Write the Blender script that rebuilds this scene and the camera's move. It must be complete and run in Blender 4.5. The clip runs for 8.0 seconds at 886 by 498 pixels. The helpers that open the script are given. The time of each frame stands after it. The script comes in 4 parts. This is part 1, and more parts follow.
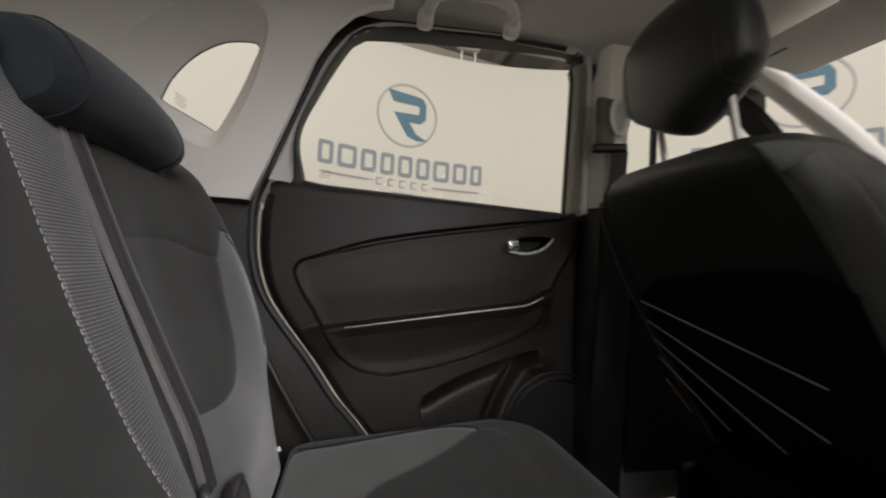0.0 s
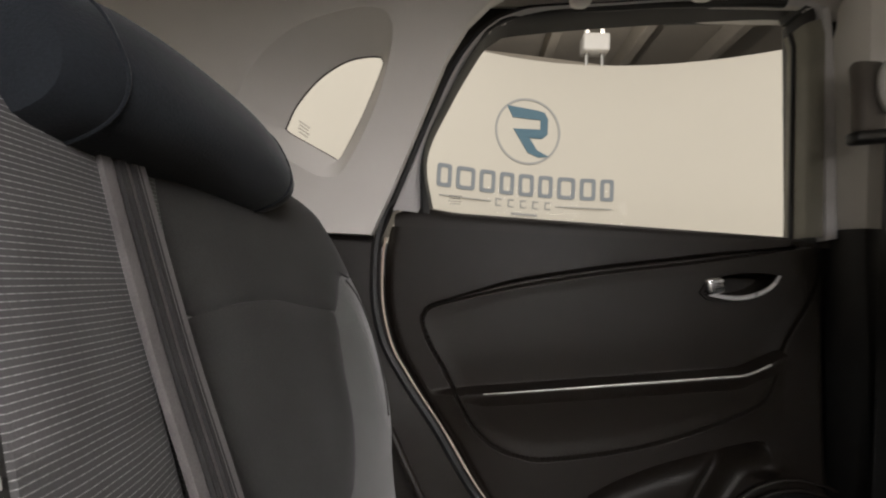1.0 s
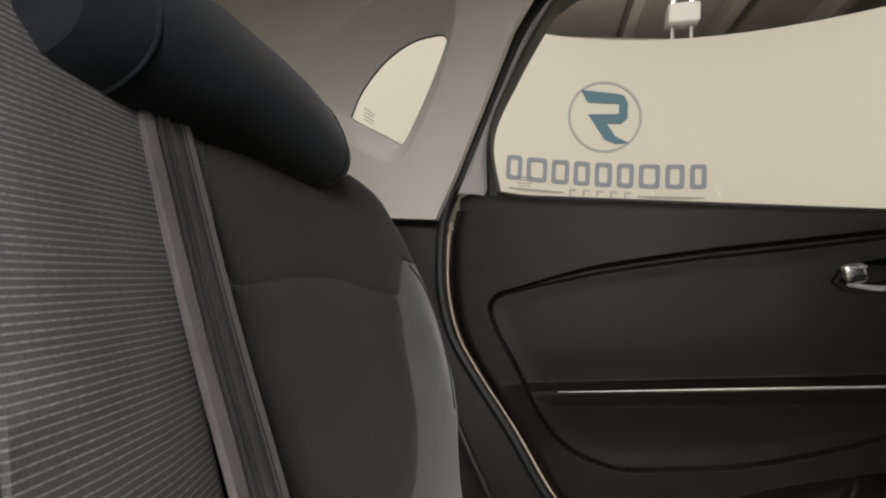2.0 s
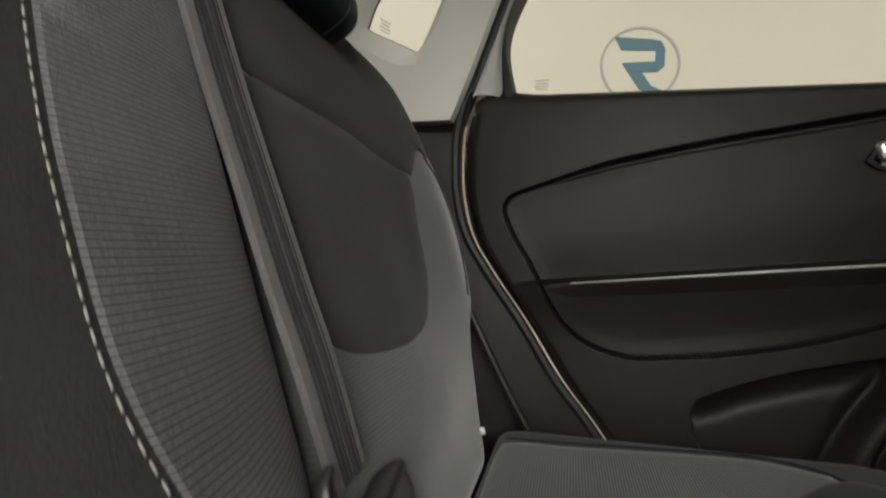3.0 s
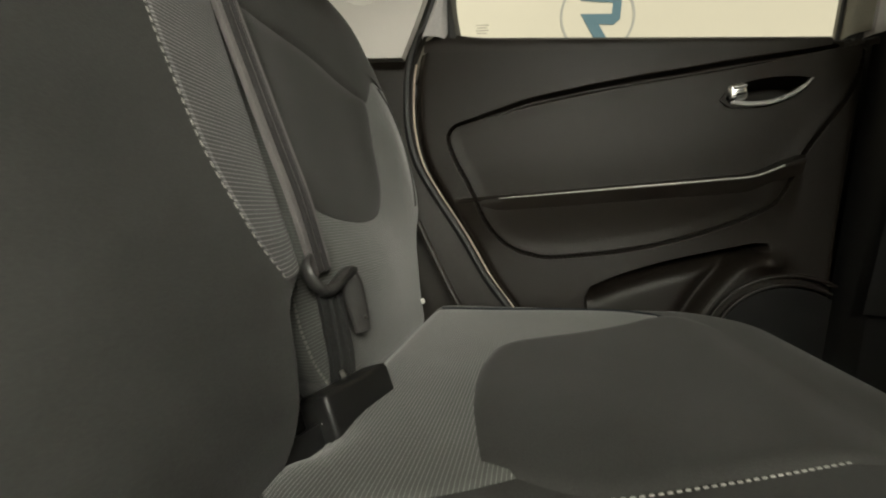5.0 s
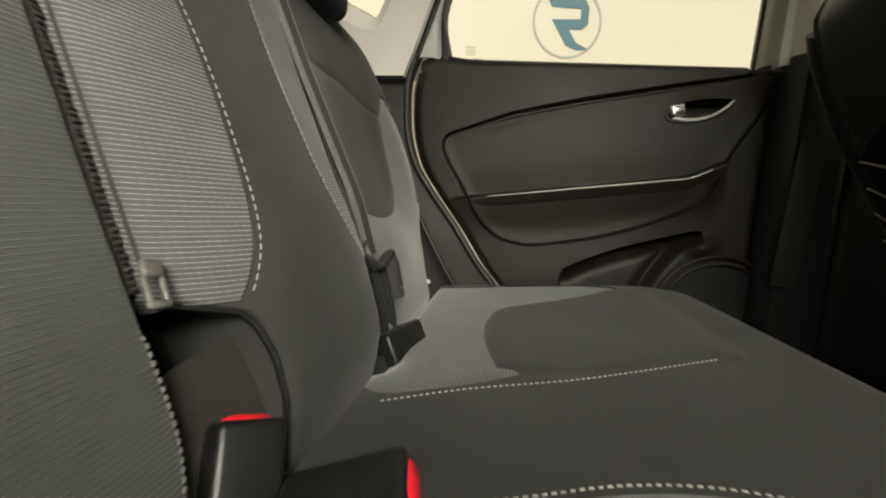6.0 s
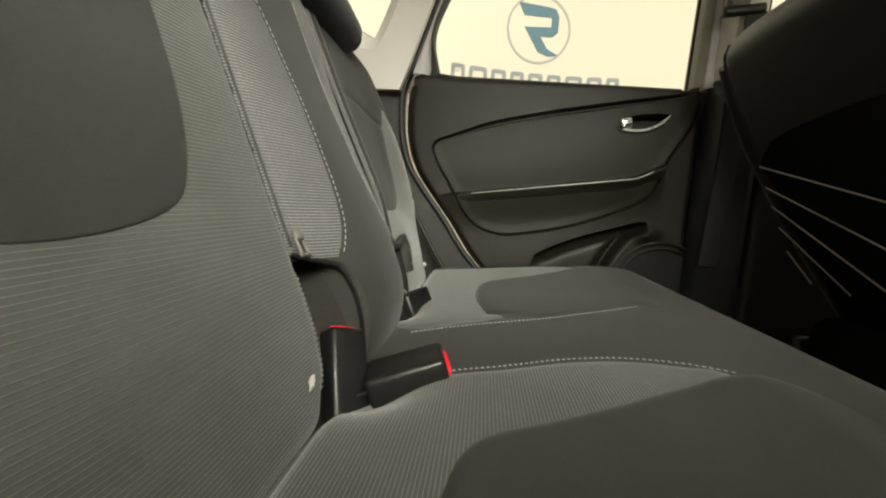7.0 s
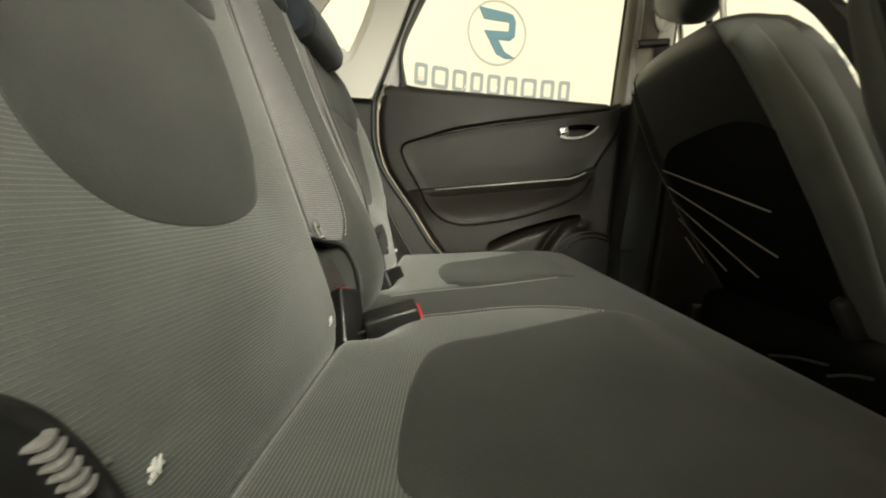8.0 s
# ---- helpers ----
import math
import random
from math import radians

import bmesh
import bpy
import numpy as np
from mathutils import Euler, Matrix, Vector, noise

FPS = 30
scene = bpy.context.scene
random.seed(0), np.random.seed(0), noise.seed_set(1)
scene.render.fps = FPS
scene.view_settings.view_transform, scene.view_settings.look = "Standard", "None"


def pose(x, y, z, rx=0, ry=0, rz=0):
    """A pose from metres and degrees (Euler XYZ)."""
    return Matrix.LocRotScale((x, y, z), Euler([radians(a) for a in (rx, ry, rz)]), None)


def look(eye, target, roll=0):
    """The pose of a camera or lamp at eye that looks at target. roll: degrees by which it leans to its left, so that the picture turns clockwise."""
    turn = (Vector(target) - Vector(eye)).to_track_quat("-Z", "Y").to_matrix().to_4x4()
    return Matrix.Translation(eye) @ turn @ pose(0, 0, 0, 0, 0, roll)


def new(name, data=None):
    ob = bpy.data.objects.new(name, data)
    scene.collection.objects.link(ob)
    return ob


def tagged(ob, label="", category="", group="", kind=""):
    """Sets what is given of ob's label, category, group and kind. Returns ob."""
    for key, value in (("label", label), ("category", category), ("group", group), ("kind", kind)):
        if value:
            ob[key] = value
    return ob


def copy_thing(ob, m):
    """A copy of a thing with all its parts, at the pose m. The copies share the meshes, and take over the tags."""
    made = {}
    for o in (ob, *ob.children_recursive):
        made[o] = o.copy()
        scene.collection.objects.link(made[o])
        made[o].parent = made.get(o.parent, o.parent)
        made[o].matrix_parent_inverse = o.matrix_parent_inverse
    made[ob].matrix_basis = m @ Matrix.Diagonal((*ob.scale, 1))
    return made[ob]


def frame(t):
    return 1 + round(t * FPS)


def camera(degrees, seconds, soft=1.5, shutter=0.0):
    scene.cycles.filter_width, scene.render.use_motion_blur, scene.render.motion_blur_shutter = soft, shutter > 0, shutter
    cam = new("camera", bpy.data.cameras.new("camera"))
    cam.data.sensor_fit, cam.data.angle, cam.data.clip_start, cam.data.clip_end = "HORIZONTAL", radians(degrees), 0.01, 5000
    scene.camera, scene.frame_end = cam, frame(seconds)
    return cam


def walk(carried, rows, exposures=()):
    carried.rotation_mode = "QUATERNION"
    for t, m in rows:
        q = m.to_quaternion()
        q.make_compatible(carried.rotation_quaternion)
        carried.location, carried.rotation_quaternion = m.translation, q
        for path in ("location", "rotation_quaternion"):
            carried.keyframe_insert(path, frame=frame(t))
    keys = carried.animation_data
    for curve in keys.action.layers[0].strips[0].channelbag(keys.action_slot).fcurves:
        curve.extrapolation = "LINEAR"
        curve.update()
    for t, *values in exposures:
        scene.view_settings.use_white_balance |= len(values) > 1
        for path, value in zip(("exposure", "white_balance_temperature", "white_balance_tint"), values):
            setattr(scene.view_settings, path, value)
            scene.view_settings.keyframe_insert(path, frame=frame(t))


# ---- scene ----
cam = camera(96.2, 8.0, soft=2.0, shutter=0.4)

PATH = [
    (0, (0.102, -0.904, 0.937), (0.542, 1.045, 1.025), 3.1),
    (0.5, (0.093, -0.791, 0.954), (0.226, 1.202, 1.046), 3.3),
    (1, (0.055, -0.706, 0.982), (-0.067, 1.285, 1.136), 3.3),
    (2.5, (0.062, -0.662, 0.919), (-0.508, 1.254, 1.002), 3.5),
    (3, (0.091, -0.666, 0.838), (-0.518, 1.239, 0.832), 3.3),
    (3.5, (0.119, -0.67, 0.793), (-0.469, 1.239, 0.708), 3.6),
    (4, (0.154, -0.693, 0.782), (-0.393, 1.223, 0.608), 3.8),
    (4.5, (0.171, -0.734, 0.772), (-0.324, 1.193, 0.571), 3.8),
    (6, (0.144, -0.936, 0.777), (-0.164, 1.026, 0.54), 3.4),
    (6.5, (0.145, -1.015, 0.777), (-0.103, 0.955, 0.537), 3.4),
    (7, (0.129, -1.098, 0.773), (-0.057, 0.879, 0.527), 3.4),
    (7.5, (0.134, -1.186, 0.765), (0.021, 0.794, 0.504), 3.3),
    (8, (0.134, -1.271, 0.782), (0.13, 0.711, 0.51), 3.6),
]
walk(cam, [(t, look(eye, target, roll)) for t, eye, target, roll in PATH],
     exposures=[(0.0, -0.56, 5950, 14), (1.2, -0.56, 6150, 15), (2.4, -0.62, 6150, 9), (4.6, -0.42, 6600, 2), (6.0, 0.00, 6700, 4), (7.0, 0.20, 6760, 2), (8.0, 0.42, 6850, -2)])

# ---- world and lamps: a bright turntable studio ----
world = bpy.data.worlds.new("world")
scene.world = world
world.use_nodes = True
world.node_tree.nodes["Background"].inputs["Color"].default_value = (0.9, 0.95, 1.0, 1)
world.node_tree.nodes["Background"].inputs["Strength"].default_value = 0.02


def area_lamp(name, m, sx, sy, watts, colour):
    data = bpy.data.lights.new(name, "AREA")
    data.shape, data.size, data.size_y, data.energy, data.color = "RECTANGLE", sx, sy, watts, colour
    ob = new(name, data)
    ob.matrix_world = m
    return ob


area_lamp("studio_softbox", pose(0.9, -0.6, 3.5, 0, 0, 0), 4.6, 3.6, 192, (1.0, 0.93, 0.82))
# unseen fill, added to light the cabin from the open side
area_lamp("open_side_fill", look((0.78, -2.66, 1.88), (0.05, -0.3, 0.82)), 1.2, 0.8, 83, (1.0, 0.94, 0.86))

CY = -0.638  # the car's middle line


# ---- materials ----
def material(name):
    mat = bpy.data.materials.new(name)
    mat.use_nodes = True
    nt = mat.node_tree
    return mat, nt, nt.nodes["Principled BSDF"]


def surface(name, colour, rough, spread=0.12, grain=400.0, bump=0.15, blotch=9.0, metal=0.0, sheen=0.0, spec=0.5, coat=0.0):
    """A plain stuff: its colour varies at a coarse and a fine scale, with a fine grain in relief."""
    mat, nt, b = material(name)
    co = nt.nodes.new("ShaderNodeTexCoord")
    big = nt.nodes.new("ShaderNodeTexNoise")
    big.inputs["Scale"].default_value, big.inputs["Detail"].default_value = blotch, 5
    fine = nt.nodes.new("ShaderNodeTexNoise")
    fine.inputs["Scale"].default_value, fine.inputs["Detail"].default_value = grain, 3
    for n in (big, fine):
        nt.links.new(co.outputs["Object"], n.inputs["Vector"])
    mixed = nt.nodes.new("ShaderNodeMath")
    mixed.operation = "ADD"
    nt.links.new(big.outputs["Fac"], mixed.inputs[0])
    nt.links.new(fine.outputs["Fac"], mixed.inputs[1])
    ramp = nt.nodes.new("ShaderNodeMapRange")
    ramp.inputs["From Min"].default_value, ramp.inputs["From Max"].default_value = 0.6, 1.4
    nt.links.new(mixed.outputs[0], ramp.inputs["Value"])
    mix = nt.nodes.new("ShaderNodeMix")
    mix.data_type = "RGBA"
    mix.inputs["A"].default_value = tuple(c * (1 - spread) for c in colour) + (1,)
    mix.inputs["B"].default_value = tuple(min(1, c * (1 + spread)) for c in colour) + (1,)
    nt.links.new(ramp.outputs["Result"], mix.inputs["Factor"])
    nt.links.new(mix.outputs["Result"], b.inputs["Base Color"])
    rr = nt.nodes.new("ShaderNodeMapRange")
    rr.inputs["To Min"].default_value, rr.inputs["To Max"].default_value = max(0, rough - 0.07), min(1, rough + 0.07)
    nt.links.new(big.outputs["Fac"], rr.inputs["Value"])
    nt.links.new(rr.outputs["Result"], b.inputs["Roughness"])
    if bump:
        bu = nt.nodes.new("ShaderNodeBump")
        bu.inputs["Strength"].default_value, bu.inputs["Distance"].default_value = bump, 0.0006
        nt.links.new(fine.outputs["Fac"], bu.inputs["Height"])
        nt.links.new(bu.outputs["Normal"], b.inputs["Normal"])
    b.inputs["Metallic"].default_value = metal
    b.inputs["Specular IOR Level"].default_value = spec
    b.inputs["Sheen Weight"].default_value = sheen
    b.inputs["Sheen Roughness"].default_value = 0.4
    b.inputs["Coat Weight"].default_value = coat
    return mat


def ribbed(name, dark, light, axis, pitch, wander=0.8, sheen=0.38, dash=0.0):
    """A woven cloth with fine raised ribs across one axis."""
    mat, nt, b = material(name)
    co = nt.nodes.new("ShaderNodeTexCoord")
    wave = nt.nodes.new("ShaderNodeTexWave")
    wave.wave_type, wave.bands_direction, wave.wave_profile = "BANDS", axis, "SIN"
    wave.inputs["Scale"].default_value = math.pi / 10 / pitch
    wave.inputs["Distortion"].default_value = wander
    wave.inputs["Detail"].default_value, wave.inputs["Detail Scale"].default_value = 1, 0.03
    knit = nt.nodes.new("ShaderNodeTexNoise")
    knit.inputs["Scale"].default_value, knit.inputs["Detail"].default_value = 900, 2
    big = nt.nodes.new("ShaderNodeTexNoise")
    big.inputs["Scale"].default_value, big.inputs["Detail"].default_value = 14, 4
    for n in (wave, knit, big):
        nt.links.new(co.outputs["Object"], n.inputs["Vector"])
    power = nt.nodes.new("ShaderNodeMath")
    power.operation = "POWER"
    power.inputs[1].default_value = 18.0
    nt.links.new(wave.outputs["Fac"], power.inputs[0])
    broken = nt.nodes.new("ShaderNodeMath")
    broken.operation = "MULTIPLY"
    nt.links.new(power.outputs[0], broken.inputs[0])
    worn = nt.nodes.new("ShaderNodeMapRange")
    worn.inputs["From Min"].default_value, worn.inputs["From Max"].default_value = 0.3, 0.6
    worn.inputs["To Min"].default_value = 0.55
    nt.links.new(knit.outputs["Fac"], worn.inputs["Value"])
    nt.links.new(worn.outputs["Result"], broken.inputs[1])
    if dash:
        # the ribs of the narrow panel are woven in short dashes
        weft = nt.nodes.new("ShaderNodeTexWave")
        weft.wave_type, weft.bands_direction, weft.wave_profile = "BANDS", "Y", "SIN"
        weft.inputs["Scale"].default_value, weft.inputs["Distortion"].default_value = math.pi / 10 / dash, 0.5
        nt.links.new(co.outputs["Object"], weft.inputs["Vector"])
        span = nt.nodes.new("ShaderNodeMapRange")
        span.inputs["From Min"].default_value, span.inputs["From Max"].default_value = 0.1, 0.5
        span.inputs["To Min"].default_value = 0.70
        nt.links.new(weft.outputs["Fac"], span.inputs["Value"])
        both = nt.nodes.new("ShaderNodeMath")
        both.operation = "MULTIPLY"
        nt.links.new(broken.outputs[0], both.inputs[0])
        nt.links.new(span.outputs["Result"], both.inputs[1])
        broken = both
    mix = nt.nodes.new("ShaderNodeMix")
    mix.data_type = "RGBA"
    mix.inputs["A"].default_value, mix.inputs["B"].default_value = (*dark, 1), (*light, 1)
    nt.links.new(broken.outputs[0], mix.inputs["Factor"])
    tint = nt.nodes.new("ShaderNodeMix")
    tint.data_type, tint.blend_type = "RGBA", "MULTIPLY"
    tint.inputs["Factor"].default_value = 0.35
    nt.links.new(mix.outputs["Result"], tint.inputs["A"])
    nt.links.new(big.outputs["Fac"], tint.inputs["B"])
    nt.links.new(tint.outputs["Result"], b.inputs["Base Color"])
    high = nt.nodes.new("ShaderNodeMath")
    high.operation = "ADD"
    nt.links.new(broken.outputs[0], high.inputs[0])
    nt.links.new(knit.outputs["Fac"], high.inputs[1])
    bu = nt.nodes.new("ShaderNodeBump")
    bu.inputs["Strength"].default_value, bu.inputs["Distance"].default_value = 0.5, 0.0008
    nt.links.new(high.outputs[0], bu.inputs["Height"])
    nt.links.new(bu.outputs["Normal"], b.inputs["Normal"])
    b.inputs["Roughness"].default_value = 0.85
    b.inputs["Specular IOR Level"].default_value = 0.25
    b.inputs["Sheen Weight"].default_value, b.inputs["Sheen Roughness"].default_value = sheen, 0.35
    return mat


def clear_glass(name):
    mat, nt, b = material(name)
    b.inputs["Base Color"].default_value = (0.97, 0.99, 0.98, 1)
    b.inputs["Transmission Weight"].default_value = 1.0
    b.inputs["Roughness"].default_value = 0.0
    b.inputs["IOR"].default_value = 1.06
    return mat


CLOTH = surface("plain_cloth", (0.041, 0.0406, 0.0383), 0.9, 0.2, 700, 0.5, 12, sheen=0.12, spec=0.2)
CLOTH_DARK = surface("dark_cloth", (0.016, 0.019, 0.024), 0.9, 0.2, 700, 0.5, 12, sheen=0.2, spec=0.2)
# one cloth: the flat copy's ribs are paler, for the light lying on it
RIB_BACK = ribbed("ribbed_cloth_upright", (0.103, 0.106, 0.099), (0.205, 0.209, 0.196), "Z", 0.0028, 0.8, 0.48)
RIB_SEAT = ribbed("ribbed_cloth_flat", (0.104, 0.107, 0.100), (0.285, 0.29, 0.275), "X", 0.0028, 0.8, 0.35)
# same cloth again, ribs paled for the light the narrow panel catches
RIB_MID = ribbed("ribbed_cloth_lit", (0.110, 0.108, 0.108), (0.56, 0.55, 0.55), "Z", 0.0028, 0.8, 0.15, 0.0042)
LEATHER = surface("black_leatherette", (0.014, 0.0148, 0.0132), 0.40, 0.2, 500, 0.35, 10, spec=0.5, sheen=0.20)
# near-black: the shade low on the front seats is put into this cloth
SHADE_CLOTH = surface("shade_black_cloth", (0.008, 0.008, 0.008), 0.9, 0.3, 500, 0.3, 12, spec=0.1)
PLASTIC = surface("dark_grained_plastic", (0.0140, 0.0112, 0.0088), 0.47, 0.15, 1100, 0.4, 7, spec=0.27)
PLASTIC_SOFT = surface("soft_dark_trim", (0.0158, 0.0128, 0.0100), 0.50, 0.15, 1100, 0.4, 7, spec=0.29)
# pale colour that stands for the highlight on the armrest edge
EDGE_GLINT = surface("pale_edge_glint", (0.60, 0.61, 0.57), 0.35, 0.2, 500, 0.1, 25, metal=0.2)
BLACK = surface("black_plastic", (0.012, 0.012, 0.012), 0.38, 0.15, 600, 0.2, 12)
RUBBER = surface("black_rubber", (0.010, 0.010, 0.010), 0.6, 0.2, 500, 0.2, 20)
GREY_TRIM = surface("pale_grey_trim", (0.80, 0.775, 0.735), 0.55, 0.05, 1300, 0.35, 5, spec=0.35)
HEADLINER = surface("headliner_felt", (0.64, 0.615, 0.58), 0.95, 0.07, 1500, 0.5, 6, spec=0.1, sheen=0.2)
SEAL = surface("grey_door_seal", (0.52, 0.51, 0.51), 0.6, 0.12, 500, 0.2, 20)
EDGE = surface("beige_edge_strip", (0.55, 0.45, 0.37), 0.5, 0.1, 300, 0.1, 20)
CHROME = surface("chrome", (0.85, 0.85, 0.86), 0.27, 0.03, 200, 0.0, 20, metal=1.0)
BRIGHT = surface("satin_chrome", (0.80, 0.80, 0.81), 0.28, 0.05, 200, 0.0, 20, metal=0.45)
STEEL = surface("worn_steel", (0.45, 0.44, 0.42), 0.35, 0.15, 300, 0.1, 30, metal=1.0)
STRIPE = surface("dark_belt_stripe", (0.028, 0.026, 0.026), 0.8, 0.2, 900, 0.5, 30)
WEBBING = surface("seat_belt_webbing", (0.112, 0.103, 0.102), 0.7, 0.2, 900, 0.6, 25, sheen=0.2)
THREAD = surface("pale_thread", (0.44, 0.43, 0.40), 0.8, 0.15, 900, 0.3, 60)
ELASTIC = surface("grey_elastic_cord", (0.34, 0.30, 0.265), 0.8, 0.15, 900, 0.3, 60)
FLAP = surface("brown_black_felt", (0.022, 0.0185, 0.016), 0.9, 0.3, 300, 0.5, 25)
OVERLOCK = surface("grey_overlock_thread", (0.20, 0.195, 0.18), 0.85, 0.2, 900, 0.3, 60)
GREY_PLASTIC = surface("grey_plastic", (0.036, 0.035, 0.034), 0.45, 0.15, 700, 0.2, 20)
PALE_STRAP = surface("pale_grey_strap", (0.115, 0.11, 0.106), 0.5, 0.25, 300, 0.3, 60)
ZIP = surface("grey_zip_tape", (0.058, 0.054, 0.052), 0.6, 0.3, 400, 0.4, 60)
# bolster cloth in a paler tone, for the side that takes the light
BOLSTER_LIT = surface("lit_bolster_cloth", (0.105, 0.107, 0.099), 0.8, 0.15, 700, 0.4, 10, spec=0.3, sheen=0.3)
TAPE = surface("dark_zip_tape", (0.070, 0.065, 0.061), 0.85, 0.3, 600, 0.5, 80)
ZIP_METAL = surface("dull_zip_metal", (0.17, 0.16, 0.15), 0.5, 0.3, 300, 0.3, 90, metal=0.4)
RED = surface("red_plastic", (0.75, 0.015, 0.03), 0.4, 0.06, 300, 0.05, 30)
TAG = surface("white_tag", (0.72, 0.71, 0.68), 0.6, 0.08, 300, 0.1, 40)
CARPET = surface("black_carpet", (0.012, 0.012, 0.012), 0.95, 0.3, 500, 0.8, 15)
WHITE_WALL = surface("white_studio_wall", (0.62, 0.588, 0.515), 0.8, 0.02, 60, 0.05, 1.5, spec=0.2)
STUDIO_FLOOR = surface("grey_studio_floor", (0.42, 0.41, 0.39), 0.5, 0.1, 80, 0.1, 2)
CEILING_M = surface("grey_metal_sheet", (0.42, 0.39, 0.34), 0.7, 0.15, 40, 0.1, 2)
LOGO_BLUE = surface("steel_blue_vinyl", (0.080, 0.160, 0.215), 0.6, 0.03, 80, 0.0, 4)
LOGO_GREY = surface("slate_grey_vinyl", (0.23, 0.255, 0.28), 0.6, 0.03, 80, 0.0, 4)
LOGO_PALE = surface("pale_grey_vinyl", (0.36, 0.36, 0.35), 0.6, 0.03, 80, 0.0, 4)
PRINT = surface("grey_window_print", (0.58, 0.55, 0.49), 0.7, 0.05, 80, 0.0, 20)
PRINT.node_tree.nodes["Principled BSDF"].inputs["Alpha"].default_value = 0.22
PAINT = surface("silver_car_paint", (0.42, 0.43, 0.45), 0.3, 0.04, 300, 0.02, 6, metal=0.4, coat=0.6)
TAUPE = surface("taupe_plastic", (0.13, 0.115, 0.10), 0.5, 0.1, 900, 0.3, 20)
CHANNEL = surface("olive_grey_channel", (0.20, 0.19, 0.155), 0.5, 0.12, 700, 0.3, 20)
GLASS = clear_glass("window_glass")


# ---- mesh helpers ----
def mesh_object(name, bm, mat, smooth=True):
    bmesh.ops.recalc_face_normals(bm, faces=bm.faces)
    me = bpy.data.meshes.new(name)
    bm.to_mesh(me)
    bm.free()
    me.materials.append(mat)
    if smooth:
        me.polygons.foreach_set("use_smooth", [True] * len(me.polygons))
        me.set_sharp_from_angle(angle=radians(38))
    return new(name, me)


def part(name, bm, mat, parent, label="", smooth=True):
    ob = mesh_object(name, bm, mat, smooth)
    ob.parent = parent
    ob.matrix_parent_inverse = parent.matrix_world.inverted()
    if label:
        ob["label"] = label
    return ob


def thing(name, label, category, at=(0, 0, 0), group="", kind=""):
    ob = new(name)
    ob.empty_display_size = 0.05
    ob.matrix_world = Matrix.Translation(at)
    bpy.context.view_layer.update()
    return tagged(ob, label, category, group, kind)


def set_piece(name, bm, mat, label, category, smooth=True):
    return tagged(mesh_object(name, bm, mat, smooth), label, category, kind="structure")


def spline(points, n):
    """n points spread evenly along a smooth curve through the given ones."""
    p = np.array(points, float)
    d = np.r_[0, np.cumsum(np.linalg.norm(np.diff(p, axis=0), axis=1) + 1e-9)]
    q = np.vstack([2 * p[0] - p[1], p, 2 * p[-1] - p[-2]])
    out = []
    fine = np.linspace(0, len(p) - 1 - 1e-9, max(n * 6, 60))
    for u in fine:
        k, f = int(u), u - int(u)
        a, b, c, e = q[k], q[k + 1], q[k + 2], q[k + 3]
        out.append(0.5 * (2 * b + (c - a) * f + (2 * a - 5 * b + 4 * c - e) * f * f + (3 * b - a - 3 * c + e) * f ** 3))
    out = np.array(out)
    d = np.r_[0, np.cumsum(np.linalg.norm(np.diff(out, axis=0), axis=1))]
    at = np.linspace(0, d[-1], n)
    return np.stack([np.interp(at, d, out[:, i]) for i in range(out.shape[1])], 1)


def grid_bm(rows, close=False):
    """A sheet through rows of points (all of one length)."""
    bm = bmesh.new()
    vs = [[bm.verts.new(tuple(p)) for p in row] for row in rows]
    for a, b in zip(vs, vs[1:]):
        n = len(a)
        for k in range(n if close else n - 1):
            bm.faces.new((a[k], a[(k + 1) % n], b[(k + 1) % n], b[k]))
    return bm


def tube(points, radius, sides=8, n=0, flat=1.0, bm=None):
    """A round cord along points; radius may be a list."""
    pts = spline(points, n) if n else np.array(points, float)
    bm = bm or bmesh.new()
    rad = np.full(len(pts), radius) if np.isscalar(radius) else np.interp(np.linspace(0, 1, len(pts)), np.linspace(0, 1, len(radius)), radius)
    rings, side = [], None
    for k, p in enumerate(pts):
        way = Vector(pts[min(k + 1, len(pts) - 1)] - pts[max(k - 1, 0)]).normalized()
        if side is None:
            side = way.orthogonal().normalized()
        side = (side - way * side.dot(way)).normalized()
        up = way.cross(side)
        rings.append([bm.verts.new(Vector(p) + float(rad[k]) * (math.cos(a) * side + flat * math.sin(a) * up))
                      for a in (2 * math.pi * j / sides for j in range(sides))])
    for a, b in zip(rings, rings[1:]):
        for k in range(sides):
            bm.faces.new((a[k], a[(k + 1) % sides], b[(k + 1) % sides], b[k]))
    bm.faces.new(rings[0])
    bm.faces.new(rings[-1][::-1])
    return bm


def block(size, bevel, m=Matrix(), taper=(1, 1), segments=3, bm=None):
    """A box with rounded edges; taper scales its top."""
    bm2 = bmesh.new()
    bmesh.ops.create_cube(bm2, size=1)
    for v in bm2.verts:
        k = taper if v.co.z > 0 else (1, 1)
        v.co = Vector((v.co.x * size[0] * k[0], v.co.y * size[1] * k[1], v.co.z * size[2]))
    if bevel:
        bmesh.ops.bevel(bm2, geom=list(bm2.edges), offset=bevel, segments=segments, affect="EDGES", profile=0.5)
    bmesh.ops.transform(bm2, matrix=m, verts=bm2.verts)
    if bm is None:
        return bm2
    me = bpy.data.meshes.new("tmp")
    bm2.to_mesh(me)
    bm2.free()
    bm.from_mesh(me)
    bpy.data.meshes.remove(me)
    return bm


